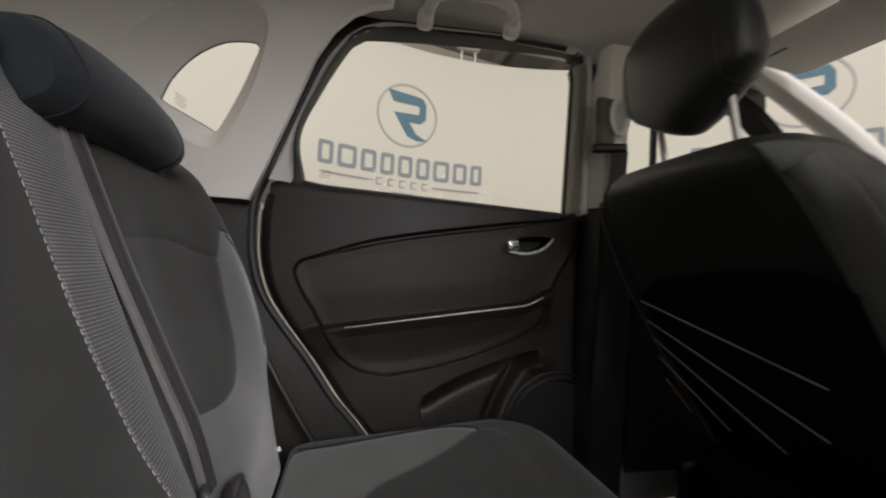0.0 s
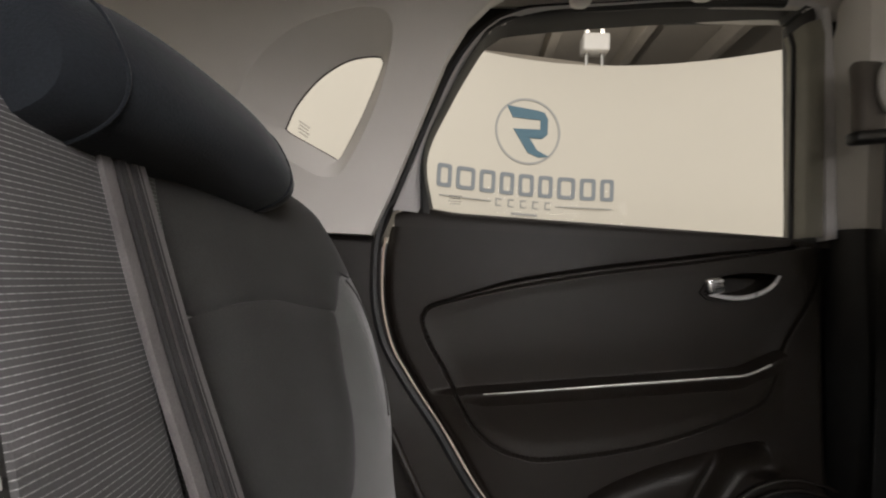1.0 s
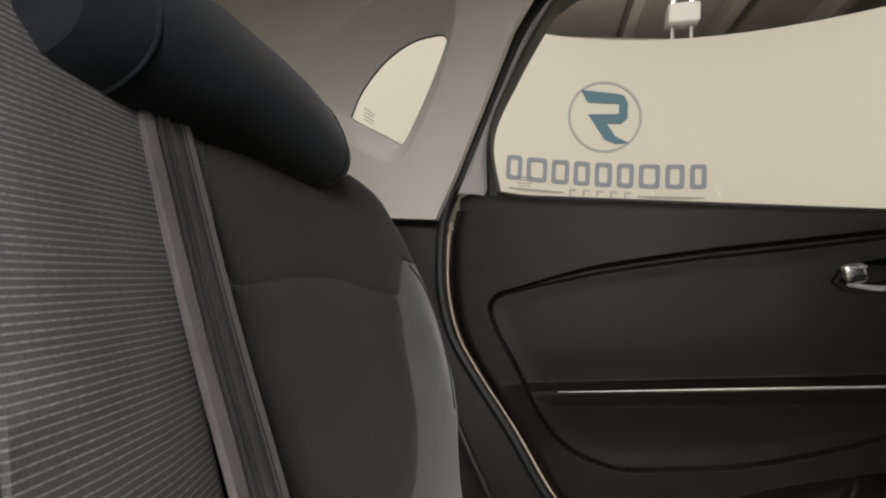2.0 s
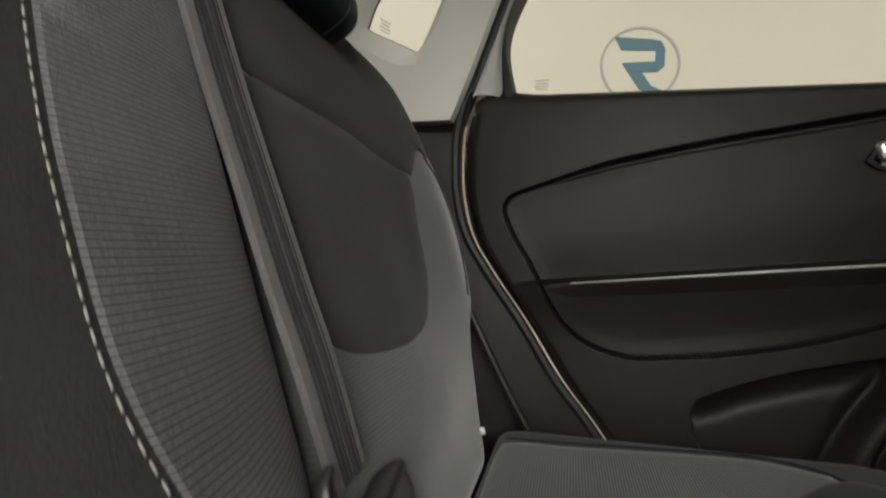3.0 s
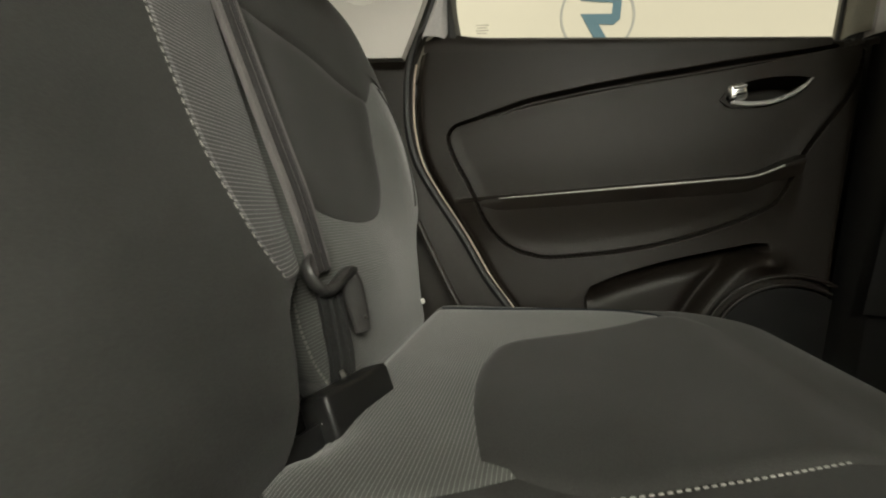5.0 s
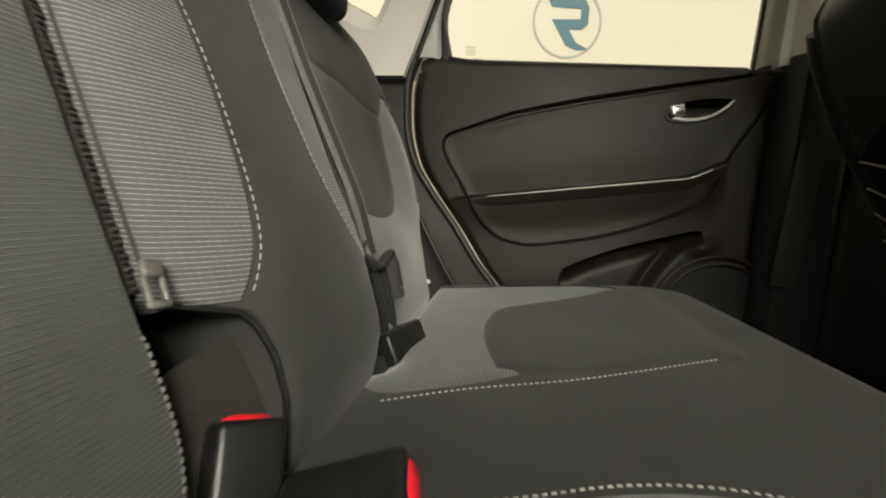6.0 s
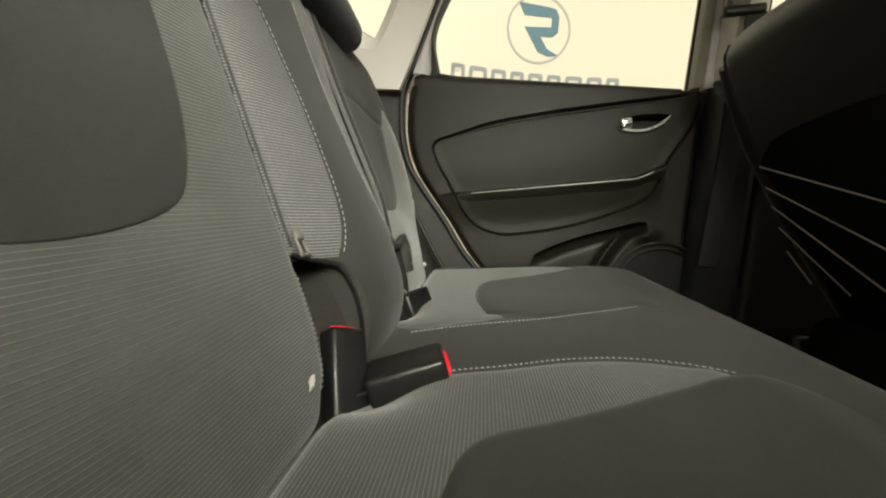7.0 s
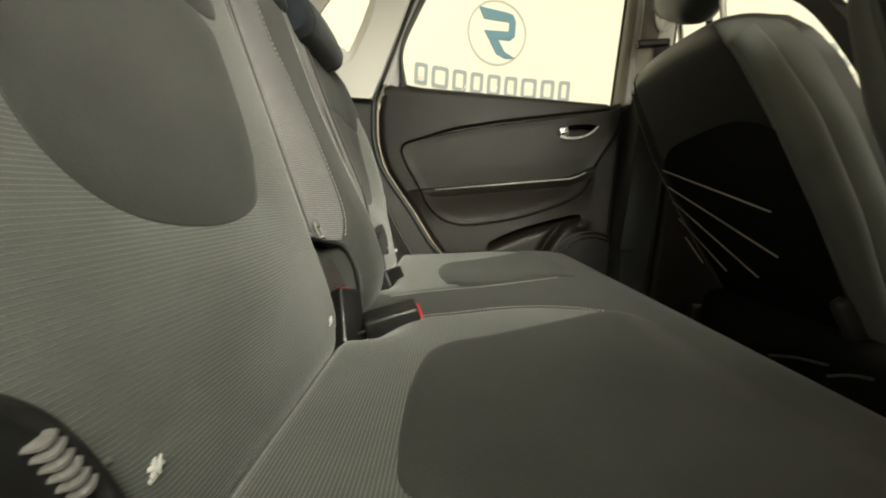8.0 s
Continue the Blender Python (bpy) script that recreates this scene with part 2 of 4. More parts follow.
def plate(outline, holes, place, depth):
    """A sheet with holes, as thick as depth: place(u, v) gives a point, depth is a vector."""
    bm = bmesh.new()
    edges = []
    for loop in (outline, *holes):
        vs = [bm.verts.new(place(*p)) for p in loop]
        edges += [bm.edges.new((a, b)) for a, b in zip(vs, vs[1:] + vs[:1])]
    bmesh.ops.triangle_fill(bm, edges=edges, use_beauty=True)
    res = bmesh.ops.extrude_face_region(bm, geom=list(bm.faces))
    bmesh.ops.translate(bm, vec=depth, verts=[g for g in res["geom"] if isinstance(g, bmesh.types.BMVert)])
    return bm


def panel(outline, surf, lift, rings=14, edge=0.25):
    """A cloth panel sewn on a surface: it rises from its seam towards its middle. The outline is seen whole from its centre."""
    o = np.array(outline)
    c = o.mean(0)
    bm = bmesh.new()
    last = None
    for k in range(rings + 1):
        s = 1 - (k / rings) ** 1.3 if k < rings else 0
        rise = lift * (1 - max(0.0, (s - (1 - edge)) / edge) ** 2) - 0.0035 * max(0.0, (s - 0.97) / 0.03)
        if k == rings:
            v = bm.verts.new(surf(*c, rise))
            for a, b in zip(last, last[1:] + last[:1]):
                bm.faces.new((a, b, v))
            break
        ring = [bm.verts.new(surf(*(c + s * (p - c)), rise)) for p in o]
        if last:
            for a, b, e, d in zip(last, last[1:] + last[:1], ring[1:] + ring[:1], ring):
                bm.faces.new((a, b, e, d))
        last = ring
    return bm


def stitches(points, normal, length=0.0042, gap=0.0030, width=0.0011):
    """A row of thread stitches along a line, each a small raised dash."""
    pts = np.array(points)
    d = np.r_[0, np.cumsum(np.linalg.norm(np.diff(pts, axis=0), axis=1))]
    bm = bmesh.new()
    nz = Vector(normal).normalized()
    at = 0.0
    while at + length < d[-1]:
        a, b = (Vector([np.interp(u, d, pts[:, i]) for i in range(3)]) for u in (at, at + length))
        way = (b - a).normalized()
        side = way.cross(nz).normalized()
        mid = (a + b) / 2 + nz * width * 0.9
        base = [a - side * width, a + side * width, b + side * width, b - side * width]
        lo = [bm.verts.new(p) for p in base]
        hi = [bm.verts.new(mid + (p - (a + b) / 2) * 0.66) for p in base]
        bm.faces.new(hi)
        for k in range(4):
            bm.faces.new((lo[k], lo[(k + 1) % 4], hi[(k + 1) % 4], hi[k]))
        at += length + gap
    return bm


def stand(base, up, wide):
    """A frame at a base whose z runs along up and whose y runs along wide."""
    z = Vector(up).normalized()
    x = Vector(wide).cross(z).normalized()
    y = z.cross(x)
    return Matrix.Translation(base) @ Matrix((x, y, z)).transposed().to_4x4()


def mirrored(bm):
    for v in bm.verts:
        v.co.y = 2 * CY - v.co.y
    bmesh.ops.reverse_faces(bm, faces=bm.faces)
    return bm


def to_line(px, pz, line):
    """Distance of points from a polyline in a plane."""
    line = np.array(line, float)
    best = np.full(px.shape, 1e9)
    for a, b in zip(line, line[1:]):
        ab = b - a
        t = np.clip(((px - a[0]) * ab[0] + (pz - a[1]) * ab[1]) / (ab @ ab), 0, 1)
        best = np.minimum(best, np.hypot(px - a[0] - t * ab[0], pz - a[1] - t * ab[1]))
    return best


def inside(px, pz, poly):
    poly = np.array(poly, float)
    res = np.zeros(px.shape, bool)
    for a, b in zip(poly, np.roll(poly, -1, 0)):
        cross = (a[1] > pz) != (b[1] > pz)
        with np.errstate(divide="ignore", invalid="ignore"):
            res ^= cross & (px < (b[0] - a[0]) * (pz - a[1]) / (b[1] - a[1]) + a[0])
    return res


def smooth(x):
    x = np.clip(x, 0, 1)
    return x * x * (3 - 2 * x)


# ---- the studio round the car ----
WC, WR, WTOP = (1.0, -0.4), 2.69, 2.69


def on_wall(arc, z, proud=0.0):
    """A point on the round wall: arc metres to the right of straight ahead, as seen from inside."""
    a = arc / WR
    r = WR - proud
    return Vector((WC[0] + r * math.sin(a), WC[1] + r * math.cos(a), z))


rows = []
for z, r in ((0.0, WR - 0.5), (0.02, WR - 0.36), (0.10, WR - 0.16), (0.22, WR - 0.06), (0.40, WR), (WTOP, WR), (WTOP, WR + 0.06), (0.0, WR + 0.06)):
    rows.append([(WC[0] + r * math.sin(a), WC[1] + r * math.cos(a), z) for a in np.linspace(0, 2 * math.pi, 96, endpoint=False)])
set_piece("wall", grid_bm(rows, True), WHITE_WALL, "round white studio wall with a coved foot", "wall")
bm = bmesh.new()
bmesh.ops.create_grid(bm, x_segments=2, y_segments=2, size=40)
set_piece("floor", bm, STUDIO_FLOOR, "grey painted studio floor", "floor")
bm = block((14, 14, 0.1), 0, Matrix.Translation((1, 0, 4.35)))
for k in range(-6, 7):
    block((0.12, 14, 0.25), 0.01, Matrix.Translation((1 + k * 1.05, 0, 4.16)), bm=bm)
set_piece("ceiling", bm, CEILING_M, "grey metal hall ceiling with steel purlins", "ceiling", False)
bm = block((14, 0.1, 4.4), 0, Matrix.Translation((1, 6.6, 2.2)))
set_piece("wall_hall", bm, CEILING_M, "grey metal hall wall behind the studio", "wall", False)


def wall_sign(arc0, group, up=0.0):
    sign = thing("wall_sign", "slate grey and blue emblem on the white round wall", "sign", on_wall(arc0, 1.6), group)
    cz, cr = 2.128, 0.255

    def sheet(name, quads, mat):
        bm = bmesh.new()
        for q in quads:
            inner = [bm.verts.new(on_wall(arc0 + u, v + up, 0.006)) for u, v in q]
            outer = [bm.verts.new(on_wall(arc0 + u, v + up, 0.0)) for u, v in q]
            bm.faces.new(inner)
            for k in range(len(q)):
                bm.faces.new((inner[k], inner[(k + 1) % len(q)], outer[(k + 1) % len(q)], outer[k]))
        part(name, bm, mat, sign, smooth=False)

    ring = []
    for k in range(64):
        a, b = (2 * math.pi * (k + j) / 64 for j in (0, 1))
        ring.append([(r * math.cos(t), cz + r * math.sin(t)) for r, t in ((cr, a), (cr, b), (cr - 0.016, b), (cr - 0.016, a))])
    sheet("ring", ring, LOGO_PALE)
    # the emblem: a folded ribbon of plain bars
    ex = lambda pts: [(0.160 * u, cz + 0.192 * v) for u, v in pts]
    sheet("emblem", [ex([(-1.05, 0.95), (-0.75, 0.50), (0.55, 0.50), (0.45, 0.88)]),
                     ex([(0.45, 0.88), (0.55, 0.50), (0.62, 0.48), (0.98, 0.55), (0.80, 0.82)]),
                     ex([(0.62, 0.48), (0.62, 0.12), (0.98, -0.05), (0.98, 0.55)]),
                     ex([(-0.70, 0.05), (0.62, 0.12), (0.98, -0.05), (0.72, -0.25), (-0.42, -0.25)]),
                     ex([(-0.70, 0.05), (-0.42, -0.25), (0.10, -0.25), (0.50, -0.72), (1.10, -0.95), (0.55, -1.0), (0.05, -0.85)])], LOGO_BLUE)
    # the firm's name: plain hollow blocks of its size
    x, h0, h1, st = -0.682, 1.632, 1.800, 0.028
    for w in (0.112, 0.146, 0.122, 0.112, 0.118, 0.112, 0.136, 0.118, 0.098):
        rx, rz, cx, mz = w / 2, (h1 - h0) / 2, x + w / 2, (h0 + h1) / 2
        bend = lambda t: (abs(math.cos(t)) ** 0.3 * math.copysign(1, math.cos(t)), abs(math.sin(t)) ** 0.3 * math.copysign(1, math.sin(t)))
        turn = [radians(a) for a in (0, 20, 38, 42, 44, 45, 46, 48, 52, 70, 90)]
        turn = [q + k * math.pi / 2 for k in range(4) for q in turn[:-1]]
        quads = []
        for a, b in zip(turn, turn[1:] + turn[:1]):
            (ca, sa), (cb, sb) = bend(a), bend(b)
            quads.append([(cx + rx * ca, mz + rz * sa), (cx + rx * cb, mz + rz * sb), (cx + (rx - st) * cb, mz + (rz - st) * sb), (cx + (rx - st) * ca, mz + (rz - st) * sa)])
        sheet("name_shape", quads, LOGO_GREY)
        x += w + 0.0343
    sheet("rule", [[(-0.655, 1.570), (-0.26, 1.570), (-0.26, 1.577), (-0.655, 1.577)]], LOGO_PALE)
    sheet("rule", [[(0.24, 1.570), (0.655, 1.570), (0.655, 1.577), (0.24, 1.577)]], LOGO_PALE)
    for k in range(5):
        u = -0.225 + k * 0.095
        sheet("small_bar", [[(u, 1.543), (u + 0.045, 1.543), (u + 0.045, 1.552), (u, 1.552)],
                            [(u, 1.592), (u + 0.045, 1.592), (u + 0.045, 1.601), (u, 1.601)],
                            [(u, 1.552), (u + 0.01, 1.552), (u + 0.01, 1.592), (u, 1.592)]], LOGO_PALE)
    sheet("small_bar", [[(-0.10, 1.486), (0.10, 1.486), (0.10, 1.504), (-0.10, 1.504)]], LOGO_PALE)


LOGO_ARC = WR * math.atan2(0.475 - WC[0], 2.235 - WC[1]) - 0.016
wall_sign(LOGO_ARC, "signs on the studio wall")
wall_sign(LOGO_ARC + 3.02, "signs on the studio wall", 0.18)

# a lamp bracket on top of the wall
lampb = thing("wall_lamp", "pale box lamp on a steel bracket above the wall", "lamp", on_wall(0.05, WTOP))
p0 = on_wall(-0.10, 0)
part("bracket", tube([(p0.x, p0.y + 0.03, WTOP - 0.02), (p0.x, p0.y + 0.03, WTOP + 0.5)], 0.015), STEEL, lampb)
part("bracket", tube([(p0.x + 0.12, p0.y + 0.03, WTOP - 0.02), (p0.x + 0.12, p0.y + 0.03, WTOP + 0.5)], 0.015), STEEL, lampb)
part("housing", block((0.2, 0.12, 0.14), 0.015, Matrix.Translation((p0.x + 0.06, p0.y + 0.03, WTOP + 0.18))), GREY_TRIM, lampb, "pale lamp housing")
area_lamp("wall_lamp_light", pose(p0.x + 0.06, p0.y + 0.03, WTOP + 0.26, 180, 0, 0), 0.18, 0.10, 60, (1.0, 0.88, 0.72))
beam = thing("roof_beam", "grey steel roof beam under the hall ceiling", "beam", (1, 4.4, 3.6))
part("web", block((9, 0.08, 0.3), 0.01, pose(1, 4.3, 3.75, 0, 6, 0)), CEILING_M, beam, smooth=False)
part("flange", block((9, 0.25, 0.03), 0.005, pose(1, 4.3, 3.58, 0, 6, 0)), GREY_TRIM, beam, smooth=False)

# ---- the car's shell ----
DOOR_OUT = [(-0.086, 1.102), (-0.075, 1.13), (-0.040, 1.225), (0.009, 1.36), (0.043, 1.42), (0.08, 1.458), (0.115, 1.478), (0.16, 1.492),
            (0.30, 1.502), (0.413, 1.510), (0.597, 1.514), (0.652, 1.502), (0.676, 1.46), (0.679, 1.09)]
DOOR_IN = [(-0.012, 1.10), (-0.033, 1.217), (0.008, 1.33), (0.062, 1.436), (0.085, 1.460), (0.118, 1.475), (0.315, 1.498), (0.60, 1.520),
           (0.635, 1.508), (0.648, 1.47), (0.638, 1.08)]
QUARTER = [(-0.303, 1.250), (-0.285, 1.298), (-0.245, 1.352), (-0.195, 1.388), (-0.150, 1.399), (-0.126, 1.397), (-0.124, 1.378), (-0.154, 1.285),
           (-0.190, 1.200), (-0.200, 1.196), (-0.215, 1.203), (-0.295, 1.243)]
QTRIM = [(-0.372, 1.268), (-0.335, 1.345), (-0.270, 1.405), (-0.185, 1.437), (-0.125, 1.444), (-0.097, 1.425), (-0.094, 1.375), (-0.118, 1.270),
         (-0.165, 1.165), (-0.195, 1.148), (-0.235, 1.160), (-0.350, 1.225)]


def closed(points, n):
    return spline(points + points[:1], n + 1)[:-1]


def c_pillar(mirror):
    outline = [(-0.112, 1.052)] + [(x - 0.006, z) for x, z in DOOR_OUT[1:8]] + [(0.16, 1.545), (-0.62, 1.53), (-0.86, 1.40), (-0.92, 1.052)]
    q_out, q_in = closed(QTRIM, 48), closed(QUARTER, 48)
    bm = plate(outline, [q_out], lambda u, v: Vector((u, -0.035 - 0.10 * max(0, v - 1.08) ** 1.2 + 0.02 * max(0, 1.15 - v), v)), Vector((0, 0.02, 0)))
    rows = []
    for f in np.linspace(0, 1, 7):
        loop = q_out * (1 - f) + q_in * f
        rows.append([(p[0], (-0.035 - 0.10 * max(0, p[1] - 1.08) ** 1.2) * (1 - f ** 0.95) + 0.012 * f ** 0.95 + 0.003 * math.sin(math.pi * f), p[1]) for p in loop])
    ring = grid_bm(rows, True)
    glass_y = 0.014
    rub = tube([(p[0], glass_y, p[1]) for p in np.vstack([q_in, q_in[:1]])], 0.0020, 6)
    pane = plate([tuple(p) for p in q_in], [], lambda u, v: Vector((u, glass_y + 0.004, v)), Vector((0, 0.004, 0)))
    marks = bmesh.new()
    for k in range(4):
        block((0.026 - 0.004 * (k % 2), 0.0006, 0.0035), 0, pose(-0.268, glass_y + 0.002, 1.262 - k * 0.0065, 0, 32, 0), bm=marks)
    pieces = [bm, ring, rub, pane, marks]
    if mirror:
        pieces = [mirrored(b) for b in pieces]
    name = "pillar_trim"
    trim = set_piece(name, pieces[0], GREY_TRIM, "pale grey moulded pillar trim round a small quarter window", "trim")
    part("reveal", pieces[1], GREY_TRIM, trim)
    part("rubber_edge", pieces[2], RUBBER, trim)
    g = part("pane", pieces[3], GLASS, trim, "clear quarter window pane")
    g.visible_shadow = False
    part("window_print", pieces[4], PRINT, trim)


c_pillar(False)
c_pillar(True)

# headliner and roof, tailgate, floor
rows = []
for x in np.linspace(-0.95, 1.12, 36):
    row = []
    for k in np.linspace(-1, 1, 33):
        y = CY + k * 0.66
        edge = 1.512 - 0.03 * ((x - 0.4) / 1.3) ** 2
        z = edge + 0.07 * (1 - abs(k) ** 3) - 0.10 * smooth((-0.55 - x) / 0.45)
        row.append((x, y, z))
    rows.append(row)
set_piece("headliner", grid_bm(rows), HEADLINER, "pale grey felt roof lining", "ceiling")
rows = [[(p[0], p[1] * 1.0 + (0.05 if p[1] > CY else -0.05) * abs(p[1] - CY) / 0.66, p[2] + 0.045) for p in row] for row in rows]
set_piece("roof", grid_bm(rows), PAINT, "silver painted car roof", "roof")
for side in (1, -1):
    yy = CY + side * 0.70
    rows = [[(x, yy - side * 0.05, 1.522), (x, yy - side * 0.075, 1.550), (x, yy - side * 0.04, 1.575), (x, yy + side * 0.03, 1.56), (x, yy + side * 0.03, 1.530), (x, yy - side * 0.02, 1.522)]
            for x in np.linspace(0.02, 1.3, 12)]
    set_piece("roof_rail", grid_bm(rows, True), HEADLINER, "pale grey lined roof rail above the doors", "trim")
bm = plate([(CY - 0.68, 0.35), (CY + 0.68, 0.35), (CY + 0.66, 1.05), (CY + 0.52, 1.50), (CY - 0.52, 1.50), (CY - 0.66, 1.05)],
           [[(CY - 0.55, 1.06), (CY + 0.55, 1.06), (CY + 0.43, 1.40), (CY - 0.43, 1.40)]],
           lambda u, v: Vector((-0.98 + 0.35 * max(0, v - 1.0), u, v)), Vector((-0.04, 0, 0)))
set_piece("tailgate", bm, BLACK, "black trimmed tailgate with its window opening", "tailgate")
bm = plate([(-1.0, CY - 0.70), (1.9, CY - 0.70), (1.9, CY + 0.70), (-1.0, CY + 0.70)], [], lambda u, v: Vector((u, v, 0.30)), Vector((0, 0, -0.05)))
set_piece("car_floor", bm, CARPET, "black carpeted car floor", "floor", False)
bm = block((0.06, 1.36, 0.55), 0.02, Matrix.Translation((1.80, CY, 0.60)))
block((0.45, 1.36, 0.22), 0.06, Matrix.Translation((1.62, CY, 0.92)), bm=bm)
set_piece("dashboard", bm, BLACK, "black dashboard across the front", "dashboard")

# dark lower trim between the seat and the door
rows = []
for z in np.linspace(0.40, 1.062, 30):
    edge = float(np.interp(z, [0.40, 0.559, 0.632, 0.716, 0.795, 0.859, 0.946, 1.045, 1.06], [0.275, 0.157, 0.095, 0.037, -0.024, -0.069, -0.092, -0.097, -0.10])) - 0.006
    rows.append([(x, -0.030 + 0.045 * f ** 3 - 0.02 * max(0, 0.9 - z), z) for f, x in ((f, -0.95 + (edge + 0.95) * f) for f in np.linspace(0, 1, 24))])
lower = set_piece("side_trim", grid_bm(rows), PLASTIC, "dark plastic side trim beside the rear seat", "trim")
part("ridge", tube([(-0.055, -0.050, 0.74), (-0.02, -0.055, 0.68), (0.03, -0.06, 0.60), (0.10, -0.06, 0.50)], 0.006, 8, 20), PLASTIC_SOFT, lower)
rows = []
for z in np.linspace(0.40, 1.050, 12):
    rows.append([(x, 2 * CY + 0.03, z) for x in np.linspace(-0.95, -0.12 + 0.4 * max(0, 0.9 - z), 6)])
set_piece("side_trim_near", grid_bm(rows), PLASTIC, "dark plastic side trim beside the rear seat", "trim")


# the body's sides: sills, pillars and skins that close the car
for side in (0, 1):
    flip = mirrored if side else (lambda q: q)
    outline = [(-1.02, 0.30), (1.90, 0.30), (1.90, 1.05), (-1.02, 1.05)]
    hole = [] if not side else [[(-0.06, 0.66), (0.30, 0.42), (0.66, 0.42), (0.66, 1.049), (-0.09, 1.049)]]
    bm = plate(outline, hole, lambda u, v: Vector((u, 0.10, v)), Vector((0, 0.03, 0)))
    set_piece("body_side", flip(bm), PAINT, "silver painted side of the car", "car body", False)
    bm = block((0.110, 0.03, 0.50), 0.006, Matrix.Translation((0.722, 0.088, 1.28)))
    block((0.14, 0.05, 0.75), 0.01, Matrix.Translation((0.735, 0.076, 0.72)), bm=bm)
    set_piece("body_pillar", flip(bm), BLACK, "black pillar behind the trim", "pillar")
    bm = plate([(-0.16, 1.04), (-0.115, 1.04), (-0.05, 1.22), (0.0, 1.36), (0.06, 1.46), (0.14, 1.52), (0.70, 1.535), (1.30, 1.46), (1.30, 1.56), (0.2, 1.58), (-0.05, 1.50), (-0.12, 1.30)], [],
               lambda u, v: Vector((u, 0.045, v)), Vector((0, 0.05, 0)))
    set_piece("body_frame", flip(bm), BLACK, "black painted frame over the door openings", "car body", False)
bm = plate([(-0.16, 1.06), (-0.115, 1.06), (-0.09, 0.95), (-0.065, 0.86), (-0.02, 0.79), (0.09, 0.64), (0.30, 0.36), (0.20, 0.36), (-0.05, 0.70), (-0.13, 0.85)], [], lambda u, v: Vector((u - 0.004, 0.024, v)), Vector((0, 0.03, 0)))
set_piece("door_jamb", bm, BLACK, "black rear jamb of the door opening", "car body", False)
nd = thing("front_door", "dark front door on the open side, closed", "door", (1.2, 2 * CY - 0.03, 0.45))
part("card", block((1.06, 0.08, 0.70), 0.02, Matrix.Translation((1.28, 2 * CY - 0.03, 0.74))), PLASTIC, nd)
part("window_frame", mirrored(plate([(0.76, 1.08), (0.76, 1.50), (1.02, 1.51), (1.28, 1.45), (1.80, 1.08)], [[(0.84, 1.09), (0.84, 1.46), (1.02, 1.46), (1.24, 1.40), (1.60, 1.09)]], lambda u, v: Vector((u, 0.03, v)), Vector((0, 0.03, 0)))), BLACK, nd)

# ---- the rear door ----
def round_off_corner(e):
    """How far a rounded corner has turned in, from 0 to 1, close to its end."""
    return max(0.0, 1 - e / 0.04) ** 2


REAR_EDGE = [(0.275, 0.40), (0.157, 0.559), (0.095, 0.632), (0.037, 0.716), (-0.024, 0.795), (-0.066, 0.859), (-0.088, 0.930), (-0.094, 1.0),
             (-0.092, 1.05), (-0.080, 1.10), (-0.066, 1.117)]
G_UP = [(-0.018, 0.915), (-0.008, 0.932), (0.023, 0.944), (0.09, 0.966), (0.159, 0.986), (0.291, 1.014), (0.419, 1.036), (0.565, 1.062), (0.66, 1.080)]
G_LOW = [(-0.018, 0.915), (-0.017, 0.900), (-0.001, 0.865), (0.024, 0.827), (0.072, 0.747), (0.095, 0.720), (0.128, 0.699), (0.165, 0.690), (0.208, 0.689), (0.343, 0.716),
         (0.462, 0.758), (0.548, 0.806), (0.577, 0.856), (0.600, 0.915), (0.645, 1.00), (0.66, 1.080)]
POCKET = [(0.278, 0.640), (0.324, 0.666), (0.39, 0.695), (0.454, 0.717), (0.541, 0.744), (0.566, 0.742), (0.564, 0.722), (0.530, 0.690), (0.500, 0.650), (0.476, 0.605), (0.45, 0.54),
          (0.36, 0.53), (0.29, 0.56), (0.270, 0.61)]
HANDLE = [(0.457, 0.985), (0.475, 1.010), (0.515, 1.023), (0.560, 1.027), (0.592, 1.023), (0.588, 1.006), (0.562, 0.988), (0.515, 0.975), (0.475, 0.973)]


KNOB = (0.560, 0.711)


